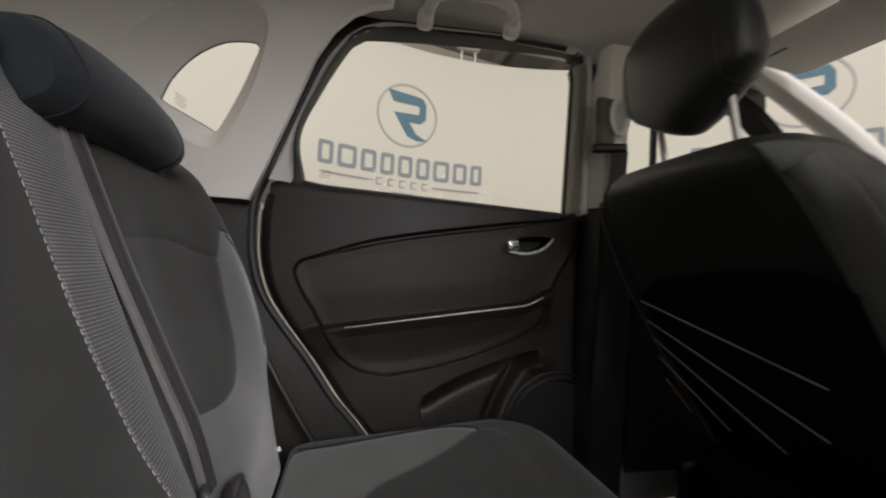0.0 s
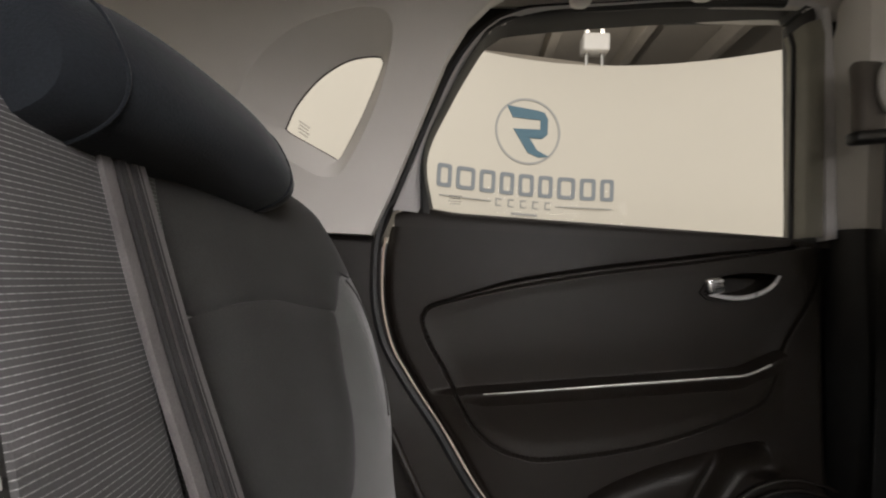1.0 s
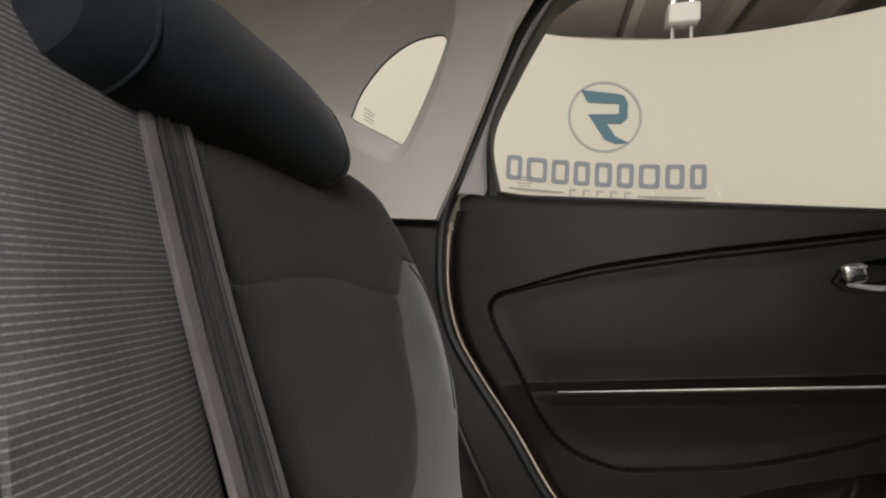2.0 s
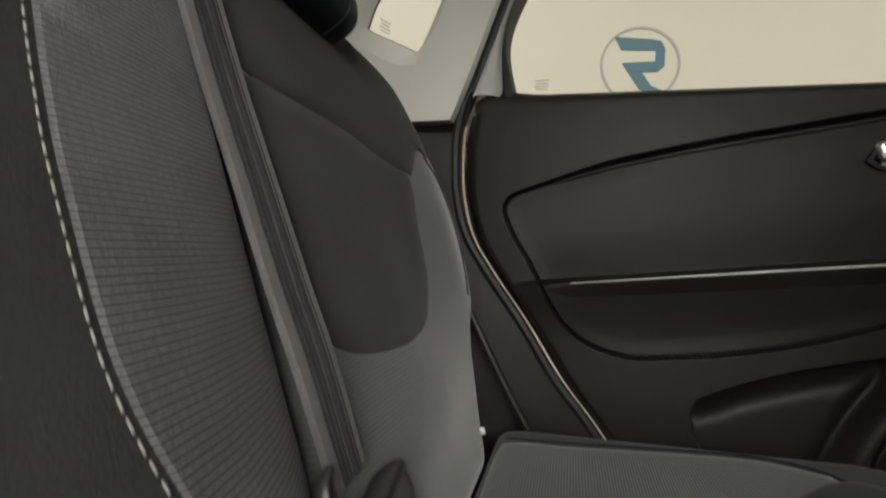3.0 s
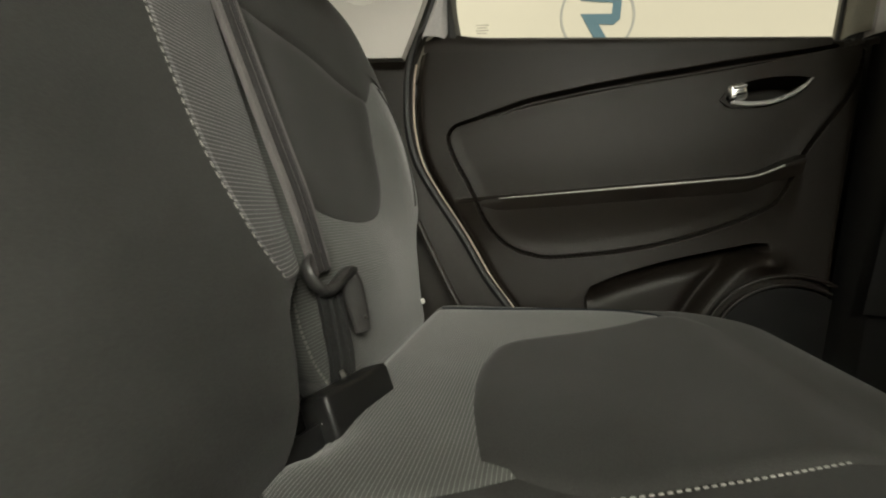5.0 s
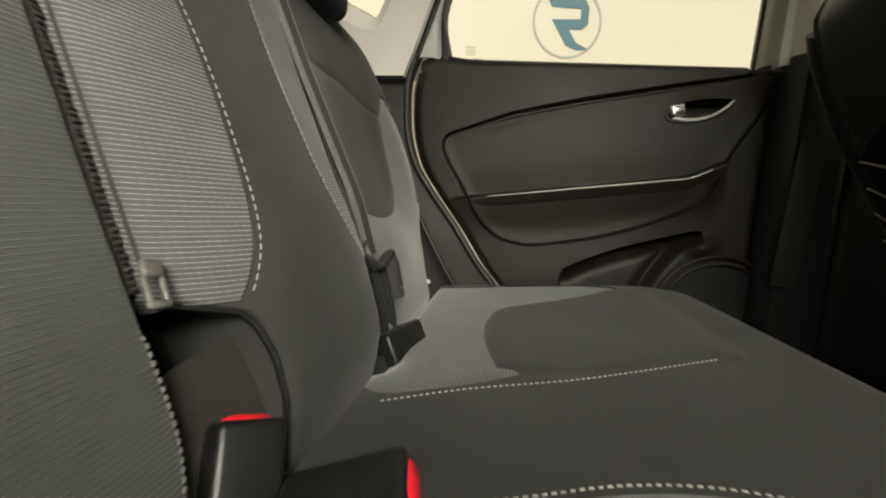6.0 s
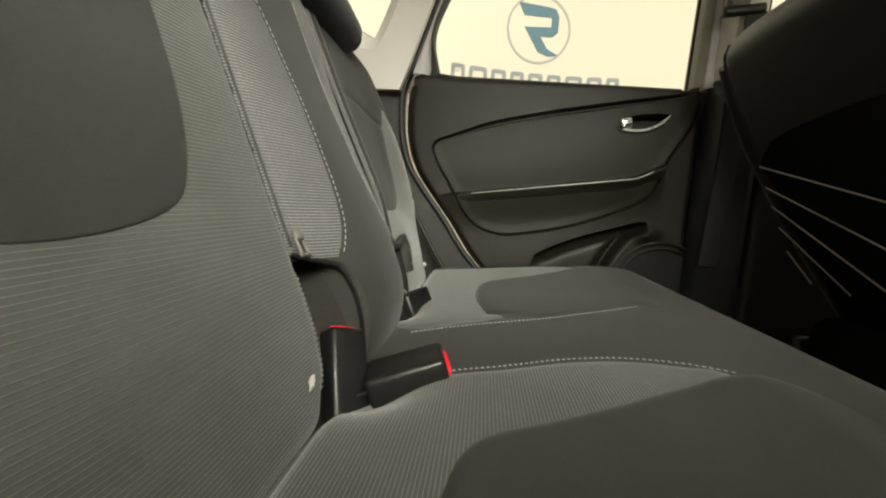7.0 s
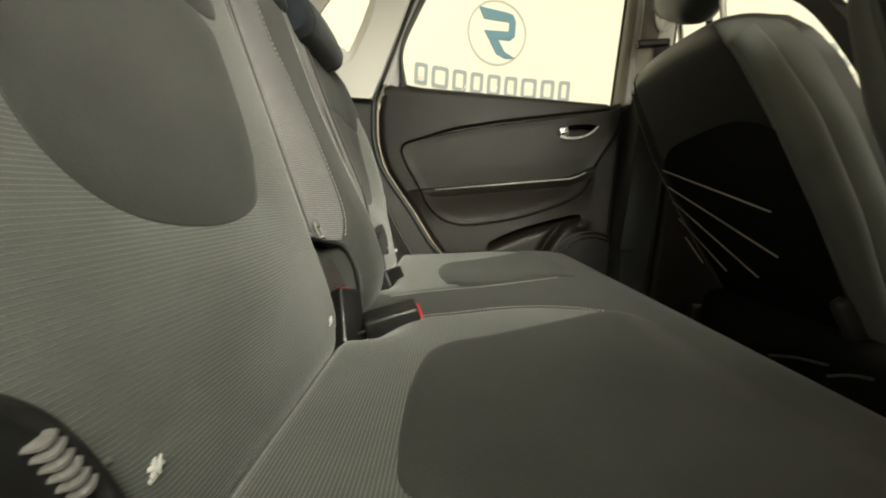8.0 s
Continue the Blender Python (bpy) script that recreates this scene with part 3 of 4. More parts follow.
def door_face(X, Z):
    """How far out the inner face of the door lies."""
    arm = 0.788 + (X - 0.068) * 0.1432
    within = smooth((X + 0.01) / 0.08) * smooth((0.60 - X) / 0.06)
    above = Z - arm
    y = 0.006 + 0.0 * X
    y = y - 0.012 * smooth((0.80 - Z) / 0.25)
    bulge = np.where(above >= 0, -0.021 * (1 - smooth(above / 0.011)) + 0.004 * smooth(1 - above / 0.08) * smooth(above / 0.011), -0.021 * np.exp(-(above / 0.060) ** 2))
    y = y + within * bulge
    groove = np.minimum(to_line(X, Z, spline(G_UP, 60)), to_line(X, Z, spline(G_LOW, 90)))
    up = to_line(X, Z, spline(G_UP, 60))
    wide = 0.0022 + 0.0035 * smooth(X / 0.15) * smooth((0.64 - X) / 0.2)
    y = y + np.maximum(0.016 * np.exp(-(up / wide) ** 4), 0.011 * np.exp(-(groove / 0.0026) ** 4))
    ins = inside(X, Z, G_UP[:-1] + G_LOW[::-1])
    y = y + np.where(ins, 0.002 * smooth(groove / 0.03), 0)
    d = to_line(X, Z, spline(POCKET + POCKET[:1], 70))
    top = to_line(X, Z, spline(POCKET[:6], 40))
    front = to_line(X, Z, spline(POCKET[5:11], 40))
    deep = smooth(d / 0.005) * (0.012 + 0.056 * np.exp(-(top / 0.020) ** 2) + 0.016 * np.exp(-((front - 0.026) / 0.014) ** 2)) * smooth(front / 0.030)
    y = y + np.where(inside(X, Z, spline(POCKET + POCKET[:1], 70)), deep, 0)
    y = y - 0.020 * np.exp(-((X - KNOB[0]) / 0.026) ** 2 - ((Z - KNOB[1]) / 0.018) ** 2)
    d = to_line(X, Z, spline(HANDLE + HANDLE[:1], 50))
    y = y + np.where(inside(X, Z, spline(HANDLE + HANDLE[:1], 50)), 0.045 * smooth(d / 0.010), 0)
    return y


door = thing("rear_door", "dark grey rear door with an armrest, closed, under its window", "door", (0.3, 0.03, 0.45))
zs = np.r_[np.linspace(0.42, 0.62, 50, endpoint=False), np.linspace(0.62, 1.075, 330)]
edge = spline(REAR_EDGE, 120)
left = np.interp(zs, edge[:, 1], edge[:, 0])
fr = np.linspace(0, 1, 460)
Z = np.repeat(zs[:, None], len(fr), 1)
X = left[:, None] + (0.668 - left[:, None]) * fr[None]
Y = door_face(X, Z)
Y = Y + 0.014 * np.exp(-((X - left[:, None]) / 0.010) ** 2) + 0.02 * np.exp(-((0.668 - X) / 0.008) ** 2)
insets = {"insert": inside(X, Z, G_UP[:-1] + G_LOW[::-1]), "pocket": inside(X, Z, spline(POCKET + POCKET[:1], 70))}
cell = {k: v[:-1, :-1] for k, v in insets.items()}
low = (Z < 0.788 + (X - 0.068) * 0.1432)[:-1, :-1]
kinds = np.where(cell["pocket"], 3, np.where(cell["insert"] & low, 2, np.where(cell["insert"], 1, 0)))
for code, name, mat, label in ((0, "card", PLASTIC, "dark grained plastic door card"), (1, "upper_insert", PLASTIC_SOFT, "soft dark padded insert"),
                               (2, "lower_insert", PLASTIC_SOFT, "soft dark insert under the armrest"), (3, "pocket", PLASTIC, "dark door pocket")):
    bm, vs = bmesh.new(), {}
    for i, j in zip(*np.nonzero(kinds == code)):
        ids = [(i, j), (i, j + 1), (i + 1, j + 1), (i + 1, j)]
        for q in ids:
            if q not in vs:
                vs[q] = bm.verts.new((X[q], Y[q], Z[q]))
        bm.faces.new([vs[q] for q in ids])
    part(name, bm, mat, door, label)

# the padded cap along the window
rows = []
for f in np.linspace(0, 1, 60):
    x = -0.080 + f * 0.752
    top = 1.119 - 0.011 * smooth(f * 6) - 0.020 * f - 0.02 * (1 - smooth(f * 26))
    y0 = float(door_face(np.array([max(x, -0.08)]), np.array([1.074]))[0])
    rows.append([(x, y0 - 0.0002, 1.0735), (x, y0 - 0.0005, 1.0735 + 0.35 * (top - 1.0735)), (x, y0 + 0.0005, 1.0735 + 0.65 * (top - 1.0735)), (x, y0 + 0.006, 1.0735 + 0.92 * (top - 1.0735)), (x, y0 + 0.017, top + 0.0015), (x, y0 + 0.032, top), (x, y0 + 0.05, top - 0.004), (x, y0 + 0.05, 1.06)])
part("window_cap", grid_bm(rows), PLASTIC_SOFT, door, "soft dark cap under the window")
# armrest pad
rows = []
for f in np.linspace(0, 1, 50):
    x = 0.062 + f * 0.525
    zc = 0.788 + (x - 0.068) * 0.1432 + 0.026 * smooth((f - 0.84) / 0.18)
    w = 0.007 * smooth(f * 9) * smooth((1 - f) * 14) + 0.001
    y0 = -0.015
    rows.append([(x, y0 + 0.022, zc + 0.010), (x, y0 + 0.008, zc + 0.0065), (x, y0 - w * 0.75, zc + 0.003), (x, y0 - w, zc), (x, y0 - w * 0.7, zc - 0.006), (x, y0 + 0.006, zc - 0.024)])
armrest = part("armrest", grid_bm(rows), PLASTIC_SOFT, door, "dark armrest ledge")
# highlight along the ledge, made as a thin pale cord
part("edge_highlight", tube([(r[2][0], r[2][1] - 0.0004, r[2][2]) for r in rows[3:-3]], [0.0008, 0.0012, 0.0019, 0.0019, 0.0014], 8), EDGE_GLINT, armrest, "pale line put in for the highlight on the armrest edge")
# inner handle
handle = part("handle_cup", plate([tuple(p) for p in closed(HANDLE, 40)], [[tuple(0.90 * p + 0.10 * np.array([0.53, 1.0])) for p in closed(HANDLE, 40)]],
                                  lambda u, v: Vector((u, 0.006, v)), Vector((0, -0.002, 0))), PLASTIC, door, "dark handle cup")
lever = tube([(0.476, 0.010, 0.983), (0.505, 0.004, 0.979), (0.532, 0.000, 0.982), (0.556, -0.002, 0.992), (0.574, -0.002, 1.006), (0.588, 0.004, 1.021)], [0.004, 0.005, 0.0048, 0.0042, 0.0036, 0.0022], 10, 26, 0.7)
part("lever", lever, BRIGHT, handle, "chrome door lever")
knob = part("lock_button", block((0.030, 0.016, 0.030), 0.007, pose(0.482, 0.008, 0.999, 0, -12, 0)), CHROME, handle, "chrome lock rocker")
part("rocker_ridge", block((0.020, 0.005, 0.004), 0.0016, pose(0.483, -0.001, 1.006, 0, -12, 0)), BRIGHT, knob)
part("rocker_ridge", block((0.016, 0.005, 0.003), 0.0013, pose(0.485, -0.001, 0.994, 0, -12, 0)), BLACK, knob)
# loudspeaker
spk = part("speaker_grille", plate([(0.605 + 0.108 * math.cos(a) if math.cos(a) < 0.5 else 0.659, 0.565 + 0.108 * math.sin(a)) for a in np.linspace(0, 2 * math.pi, 48, endpoint=False)], [], lambda u, v: Vector((u, -0.008, v)), Vector((0, 0.02, 0))), BLACK, door, "black loudspeaker grille")
for r in (0.114, 0.129):
    part("ring", tube([(0.605 + r * math.cos(a), -0.010 + 0.1 * (r - 0.12), 0.565 + r * math.sin(a)) for a in np.linspace(1.12, 3.6, 40)], 0.0034, 8), PLASTIC, spk)
# window frame, in steps from the cabin to the glass
n = 90
loops = [spline(DOOR_OUT, n), spline(DOOR_IN, n)]
for name, mat, prof in (("window_frame", SEAL, [(0.0, 0.012), (0.04, -0.002), (0.20, -0.006), (0.50, -0.002), (0.68, 0.010), (0.72, 0.020)]),
                        ("glass_rubber", RUBBER, [(0.68, 0.018), (0.72, 0.006), (0.78, 0.004), (0.94, 0.008), (1.0, 0.030), (1.01, 0.062)])):
    rows = [[(*(loops[0][k] * (1 - f) + loops[1][k] * f), y) for k in range(n)] for f, y in prof]
    part(name, grid_bm([[(p[0], p[2], p[1]) for p in row] for row in rows]), mat, door)
rows = []
for z in np.linspace(1.09, 1.478, 16):
    x = float(np.interp(z, [1.08, 1.47], [0.638, 0.648])) - 0.035 * float(round_off_corner(1.50 - z))
    rows.append([(x - 0.003, 0.058, z), (x - 0.003, 0.014, z), (x + 0.002, 0.004, z), (x + 0.014, -0.004, z), (x + 0.020, 0.006, z)])
part("window_channel", grid_bm(rows), CHANNEL, door, "olive grey channel beside the glass")
part("glass_run", tube([(r[0][0] - 0.002, 0.040, r[0][2]) for r in rows], 0.0034, 8), RUBBER, door)
mid_in = loops[1].mean(0)
g = part("pane", plate([tuple(mid_in + (p - mid_in) * 1.04) for p in loops[1]], [], lambda u, v: Vector((u, 0.0635, v)), Vector((0, 0.004, 0))), GLASS, door, "clear rear door window")
g.visible_shadow = False
bm = bmesh.new()
for k in range(4):
    block((0.026 - 0.005 * (k % 2), 0.0006, 0.0030), 0, pose(0.026, 0.0585, 1.146 - k * 0.0052, 0, 0, 0), bm=bm)
part("window_print", bm, PRINT, door, "small grey print in the window's corner")
part("edge_strip", tube([(p[0] - 0.003, 0.010, p[1]) for p in edge if p[1] < 1.06], 0.0022, 6), EDGE, door, "thin beige edge along the door")
part("door_seal", tube([(p[0] - 0.017, 0.008, p[1] + 0.004) for p in edge] + [(p[0] - 0.008, 0.006, p[1]) for p in loops[0][8:60]], 0.0085, 8), RUBBER, door, "black rubber door seal")
part("outer_skin", plate([(-0.09, 1.06), (0.70, 1.06), (0.70, 0.36), (0.30, 0.36), (0.0, 0.72)], [], lambda u, v: Vector((u, 0.085, v)), Vector((0, 0.012, 0))), PAINT, door, "painted outer door skin")

# rear door of the other side: unseen, half open to shade the near seat
HINGE = Vector((0.70, 2 * CY - 0.02, 0))
swing = Matrix.Translation(HINGE) @ Matrix.Rotation(radians(38), 4, "Z") @ Matrix.Translation(-HINGE)
flipped = Matrix.Translation((0, 2 * CY, 0)) @ Matrix.Diagonal((1, -1, 1, 1))
other = copy_thing(door, swing @ flipped @ door.matrix_world)
tagged(other, "dark grey rear door with an armrest, standing open", "door")

# grab handle above the window
grab = thing("grab_handle", "pale grey roof grab handle", "handle", (0.33, -0.06, 1.52))
part("grip", tube([(0.228, -0.055, 1.486), (0.232, -0.082, 1.496), (0.246, -0.094, 1.512), (0.285, -0.100, 1.520), (0.33, -0.101, 1.523), (0.372, -0.100, 1.526), (0.408, -0.094, 1.522), (0.424, -0.082, 1.510), (0.428, -0.055, 1.500)],
                  [0.012, 0.013, 0.012, 0.0105, 0.010, 0.0105, 0.012, 0.013, 0.012], 12, 48), GREY_TRIM, grab)
for x, z in ((0.226, 1.482), (0.430, 1.497)):
    part("mount", block((0.036, 0.034, 0.044), 0.012, pose(x, -0.052, z, 25, 0, 0)), GREY_TRIM, grab)

# ---- the pillar between the doors, with the front belt ----
bm = grid_bm([[(0.684 + 0.02 * smooth((z - 1.40) / 0.1), 0.02, z), (0.690, -0.012, z), (0.70, -0.026 - 0.05 * max(0, z - 1.1), z), (0.758, -0.030 - 0.05 * max(0, z - 1.1), z), (0.772, -0.018, z), (0.776, 0.05, z)]
              for z in np.linspace(1.10, 1.515, 12)])
set_piece("door_pillar", bm, GREY_TRIM, "pale grey upper pillar between the doors", "trim")
bm = grid_bm([[(0.672, 0.02, z), (0.680, -0.012, z), (0.695, -0.030, z), (0.775, -0.034, z), (0.795, -0.018, z), (0.80, 0.05, z)] for z in np.linspace(0.36, 1.104, 12)])
set_piece("door_pillar_foot", bm, BLACK, "black lower pillar trim between the doors", "trim")
belt_f = thing("belt_anchor", "grey belt height adjuster with a steel loop", "seat belt", (0.725, -0.04, 1.33))
part("slider", block((0.05, 0.022, 0.125), 0.012, pose(0.686, -0.048, 1.312, 0, 0, 0)), TAUPE, belt_f, "taupe plastic slider")
part("loop", tube([(0.716 + 0.022 * math.cos(a), -0.062, 1.326 + 0.042 * math.sin(a)) for a in np.linspace(0, 2 * math.pi, 25)], 0.006, 8, 0, 1.4), TAG, belt_f, "pale loop")
part("guide", block((0.095, 0.022, 0.022), 0.008, pose(0.694, -0.058, 1.246, 0, -7, 0)), BLACK, belt_f, "black belt guide")
part("webbing", block((0.046, 0.0016, 0.60), 0.0004, pose(0.712, -0.052, 0.945, 1.5, 2, 0)), RUBBER, belt_f)

# front door frame, mirror-side pillar and windscreen edge
fd = thing("front_door", "dark front door with its window, closed", "door", (1.2, 0.03, 0.45))
part("card", block((0.86, 0.08, 0.66), 0.02, Matrix.Translation((1.24, 0.03, 0.76))), PLASTIC, fd)
f_out = [(0.778, 1.08), (0.778, 1.45), (0.82, 1.505), (1.02, 1.495), (1.25, 1.43), (1.62, 1.10)]
f_in = [(0.795, 1.09), (0.795, 1.44), (0.83, 1.478), (1.02, 1.460), (1.22, 1.40), (1.53, 1.09)]
a, b = spline(f_out, 60), spline(f_in, 60)
part("window_frame", grid_bm([[(p[0], y, p[1]) for p in a * (1 - f) + b * f] for f, y in ((0, 0.01), (0.15, -0.006), (0.7, 0.0), (1.0, 0.05))]), PLASTIC, fd)
part("divider", block((0.012, 0.02, 0.36), 0.004, Matrix.Translation((0.905, 0.045, 1.27))), RUBBER, fd)
g = part("pane", plate([tuple(p) for p in b], [], lambda u, v: Vector((u, 0.050, v)), Vector((0, 0.004, 0))), GLASS, fd)
g.visible_shadow = False
for side in (0, 1):
    bm = tube([(1.10, -0.06, 1.525), (1.30, -0.05, 1.455), (1.55, -0.04, 1.345), (1.86, -0.03, 1.15)], [0.05, 0.062, 0.068, 0.07], 12, 20, 0.6)
    set_piece("front_pillar", mirrored(bm) if side else bm, GREY_TRIM, "pale grey windscreen pillar", "trim")
visor = thing("sun_visor", "grey folded sun visor under the roof", "sun visor", (1.12, -0.33, 1.49))
part("flap", block((0.19, 0.36, 0.018), 0.008, pose(1.10, -0.30, 1.490, 0, 4, 0)), GREY_TRIM, visor)
part("pivot", tube([(1.035, -0.135, 1.512), (1.040, -0.128, 1.496), (1.048, -0.140, 1.489), (1.050, -0.20, 1.489)], 0.006, 8, 16), BLACK, visor, "dark visor pivot")


# ---- rear seat ----
def outer_edge(z):
    return np.interp(z, [0.56, 0.60, 0.64, 0.67, 0.70, 0.73, 0.76, 0.80, 0.85, 0.90, 0.94, 0.98, 1.02, 1.06, 1.10],
                     [-0.190, -0.182, -0.163, -0.143, -0.122, -0.092, -0.050, -0.022, -0.012, -0.012, -0.028, -0.060, -0.090, -0.130, -0.20])


def inner_edge(z, near=False):
    if near:
        return np.interp(z, [0.56, 0.60, 0.62, 0.65, 0.70, 0.9, 1.04, 1.10], [-0.455, -0.480, -0.502, -0.509, -0.508, -0.508, -0.495, -0.46])
    return np.interp(z, [0.56, 0.60, 0.62, 0.65, 0.70, 0.711, 0.720, 0.85, 0.95, 1.04, 1.10], [-0.455, -0.480, -0.502, -0.509, -0.508, -0.498, -0.476, -0.470, -0.470, -0.468, -0.45])


def round_off(e, r):
    e = np.clip(e, 0, r)
    return r - np.sqrt(np.maximum(0, r * r - (r - e) ** 2))


def backrest_x(y, z, near=False):
    """Front of an outer backrest (the one by the closed door)."""
    x = -0.372 * (z - 0.62)
    y0, y1 = inner_edge(z, near), outer_edge(z)
    mid = np.exp(-((y + 0.312) / 0.125) ** 4) * np.exp(-((z - 0.87) / 0.13) ** 4)
    x = x - 0.014 * mid + 0.010 * np.exp(-((y + 0.10) / 0.05) ** 2 - ((z - 0.87) / 0.10) ** 2)
    x = x + 0.012 * np.exp(-((z - 0.69) / 0.05) ** 2) * np.exp(-((y + 0.33) / 0.12) ** 2)
    x = x - round_off(y - y0, 0.007) - round_off(y1 - y, 0.022) - round_off(1.10 - z, 0.05) - round_off(z - 0.572, 0.03)
    return x


def sheet_between(y0f, y1f, xf, z0, z1, nz, ny, thick):
    """A stuffed upright cushion from its two edges and its front."""
    rows = []
    zs = z0 + (z1 - z0) * (0.5 - 0.5 * np.cos(np.linspace(0, math.pi, nz))) * 0.5 + (z1 - z0) * np.linspace(0, 1, nz) * 0.5
    for z in zs:
        y0, y1 = float(y0f(z)), float(y1f(z))
        f = np.linspace(0, 1, ny) * 0.4 + 0.6 * (0.5 - 0.5 * np.cos(np.linspace(0, math.pi, ny)))
        ys = y0 + (y1 - y0) * f
        xs = [float(xf(y, z)) for y in ys]
        back = -0.372 * (z - 0.62) - thick
        rows.append([(back, y0 + 0.004, z)] + [(x, y, z) for x, y in zip(xs, ys)] + [(back, y1 - 0.004, z)])
    top = [(p[0] * 0 - 0.372 * (z1 - 0.62) - thick, p[1], z1) for p in rows[-1]]
    bot = [(-0.372 * (z0 - 0.62) - thick, p[1], z0) for p in rows[0]]
    return grid_bm([bot] + rows + [top])


def on_back(y, z, rise=0.0):
    return Vector((float(backrest_x(y, z)) + rise * 0.937, y, z + rise * 0.349))


PATCH = [(-0.448, 0.935), (-0.447, 0.88), (-0.443, 0.83), (-0.430, 0.785), (-0.405, 0.757), (-0.345, 0.744), (-0.280, 0.746), (-0.235, 0.760),
         (-0.205, 0.790), (-0.192, 0.83), (-0.184, 0.88), (-0.172, 0.930), (-0.20, 0.937), (-0.25, 0.945), (-0.31, 0.954), (-0.38, 0.955), (-0.43, 0.950)]
SHOULDER = [(-0.31, 0.9500), (-0.25, 0.9410), (-0.20, 0.9330), (-0.170, 0.930), (-0.130, 0.972), (-0.108, 0.978), (-0.075, 0.975), (-0.085, 1.01), (-0.115, 1.05),
            (-0.17, 1.078), (-0.25, 1.085), (-0.35, 1.085), (-0.43, 1.08), (-0.458, 1.05), (-0.464, 1.0), (-0.464, 0.952), (-0.43, 0.946), (-0.38, 0.951)]


PATCH_FAR = [(y - 0.024 if y < -0.42 else y - 0.012 if y < -0.40 else y, z) for y, z in PATCH]


def backrest(mirror, label):
    b = thing("rear_seat", label, "seat", (-0.05, CY + (CY + 0.31) * (1 if mirror else -1), 0.56), "rear seats")
    flip = mirrored if mirror else (lambda q: q)
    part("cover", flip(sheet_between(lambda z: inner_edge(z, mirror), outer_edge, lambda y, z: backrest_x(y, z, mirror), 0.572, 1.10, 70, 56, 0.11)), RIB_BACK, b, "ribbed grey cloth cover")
    part("centre_panel", flip(panel(closed(PATCH if mirror else PATCH_FAR, 90), on_back, 0.005)), CLOTH, b, "plain dark grey cloth panel")
    part("shoulder_panel", flip(panel(closed(SHOULDER, 90), on_back, 0.004)), CLOTH, b, "plain dark grey shoulder panel")
    if not mirror:
        line = [on_back(y, z, 0.001) for y, z in spline([(-0.108, 0.972), (-0.07, 0.945), (-0.045, 0.90), (-0.045, 0.86), (-0.06, 0.81), (-0.085, 0.77)], 50)]
        part("piping", tube(line, 0.0016, 6), CLOTH, b)
    line = [on_back(y, z, 0.0005) for y, z in spline([(-0.504, 0.72), (-0.5045, 0.69), (-0.505, 0.66), (-0.499, 0.63), (-0.484, 0.605)], 40)]
    part("stitching", flip(stitches(line, (0.9, -0.35, 0.3), 0.0030, 0.0016, 0.0012)), OVERLOCK, b, "grey overlocked edge")
    for y in (-0.194 if not mirror else -0.190, -0.474):
        hz = 0.638 if mirror and y > -0.3 else 0.622
        p = on_back(y, hz, 0.002)
        if mirror:
            # a torn paper tag, curled like a flower round its pin
            bm = block((0.0022, 0.0054, 0.0054), 0.0010, pose(p.x + 0.001, p.y + 0.004, p.z, 20, -18, 8))
            for k in range(6):
                a = radians(60 * k + 15)
                block((0.0013, 0.0042, 0.0026), 0.0006, pose(p.x + 0.0012, p.y + 0.004 + 0.0036 * math.cos(a), p.z + 0.0034 * math.sin(a), 60 * k + 15, -18 + 12 * math.sin(a), 16 * math.cos(a)), segments=1, bm=bm)
            block((0.0014, 0.0058, 0.0030), 0.0007, pose(p.x - 0.0002, p.y + 0.005, p.z - 0.0066, -12, -20, 6), segments=1, bm=bm)
        else:
            bm = block((0.006, 0.0055, 0.0085), 0.0022, pose(p.x + 0.002, p.y - 0.003, p.z, 15, -18, 8))
            block((0.0022, 0.0022, 0.0085), 0.0008, pose(p.x + 0.0005, p.y - 0.005, p.z, 28, -18, 5), segments=1, bm=bm)
        part("anchor_tag", flip(bm), TAG, b, "small white fixing point tag")
    return b


backrest(False, "grey ribbed cloth backrest of the rear seat by the closed door")
near = backrest(True, "grey ribbed cloth backrest of the rear seat by the open side")

# middle backrest, narrower and fuller
MZ0, MZ1 = 0.585, 1.12


def mid_half(z, side):
    if side < 0:
        return np.interp(z, [0.585, 0.605, 0.624, 0.65, 0.678, 0.696, 0.705, 0.709, 0.713, 0.717, 1.06, 1.12], [0.072, 0.078, 0.077, 0.076, 0.077, 0.081, 0.087, 0.099, 0.114, 0.119, 0.119, 0.10])
    return np.interp(z, [0.585, 0.60, 0.62, 0.66, 0.68, 0.70, 0.706, 0.710, 0.717, 1.06, 1.12], [0.040, 0.050, 0.060, 0.066, 0.071, 0.078, 0.088, 0.112, 0.141, 0.141, 0.12])


def mid_x(y, z):
    d = np.abs(y - CY)
    full = np.interp(z, [0.585, 0.60, 0.624, 0.645, 0.67, 0.72, 0.745, 0.77, 0.81, 0.85, 0.90, 0.95, 1.1], [0.014, 0.020, 0.034, 0.044, 0.049, 0.049, 0.045, 0.041, 0.034, 0.028, 0.020, 0.015, 0.010])
    x = -0.372 * (z - 0.62) + full * (1 - np.clip(d / (0.155 if y > CY else 0.121), 0, 1) ** 2.6)
    return x - round_off(mid_half(z, 1 if y > CY else -1) - d, 0.005) - round_off(MZ1 - z, 0.05) - round_off(z - MZ0, 0.02)


def on_mid(y, z, rise=0.0):
    return Vector((float(mid_x(y, z)) + rise * 0.937, y, z + rise * 0.349))


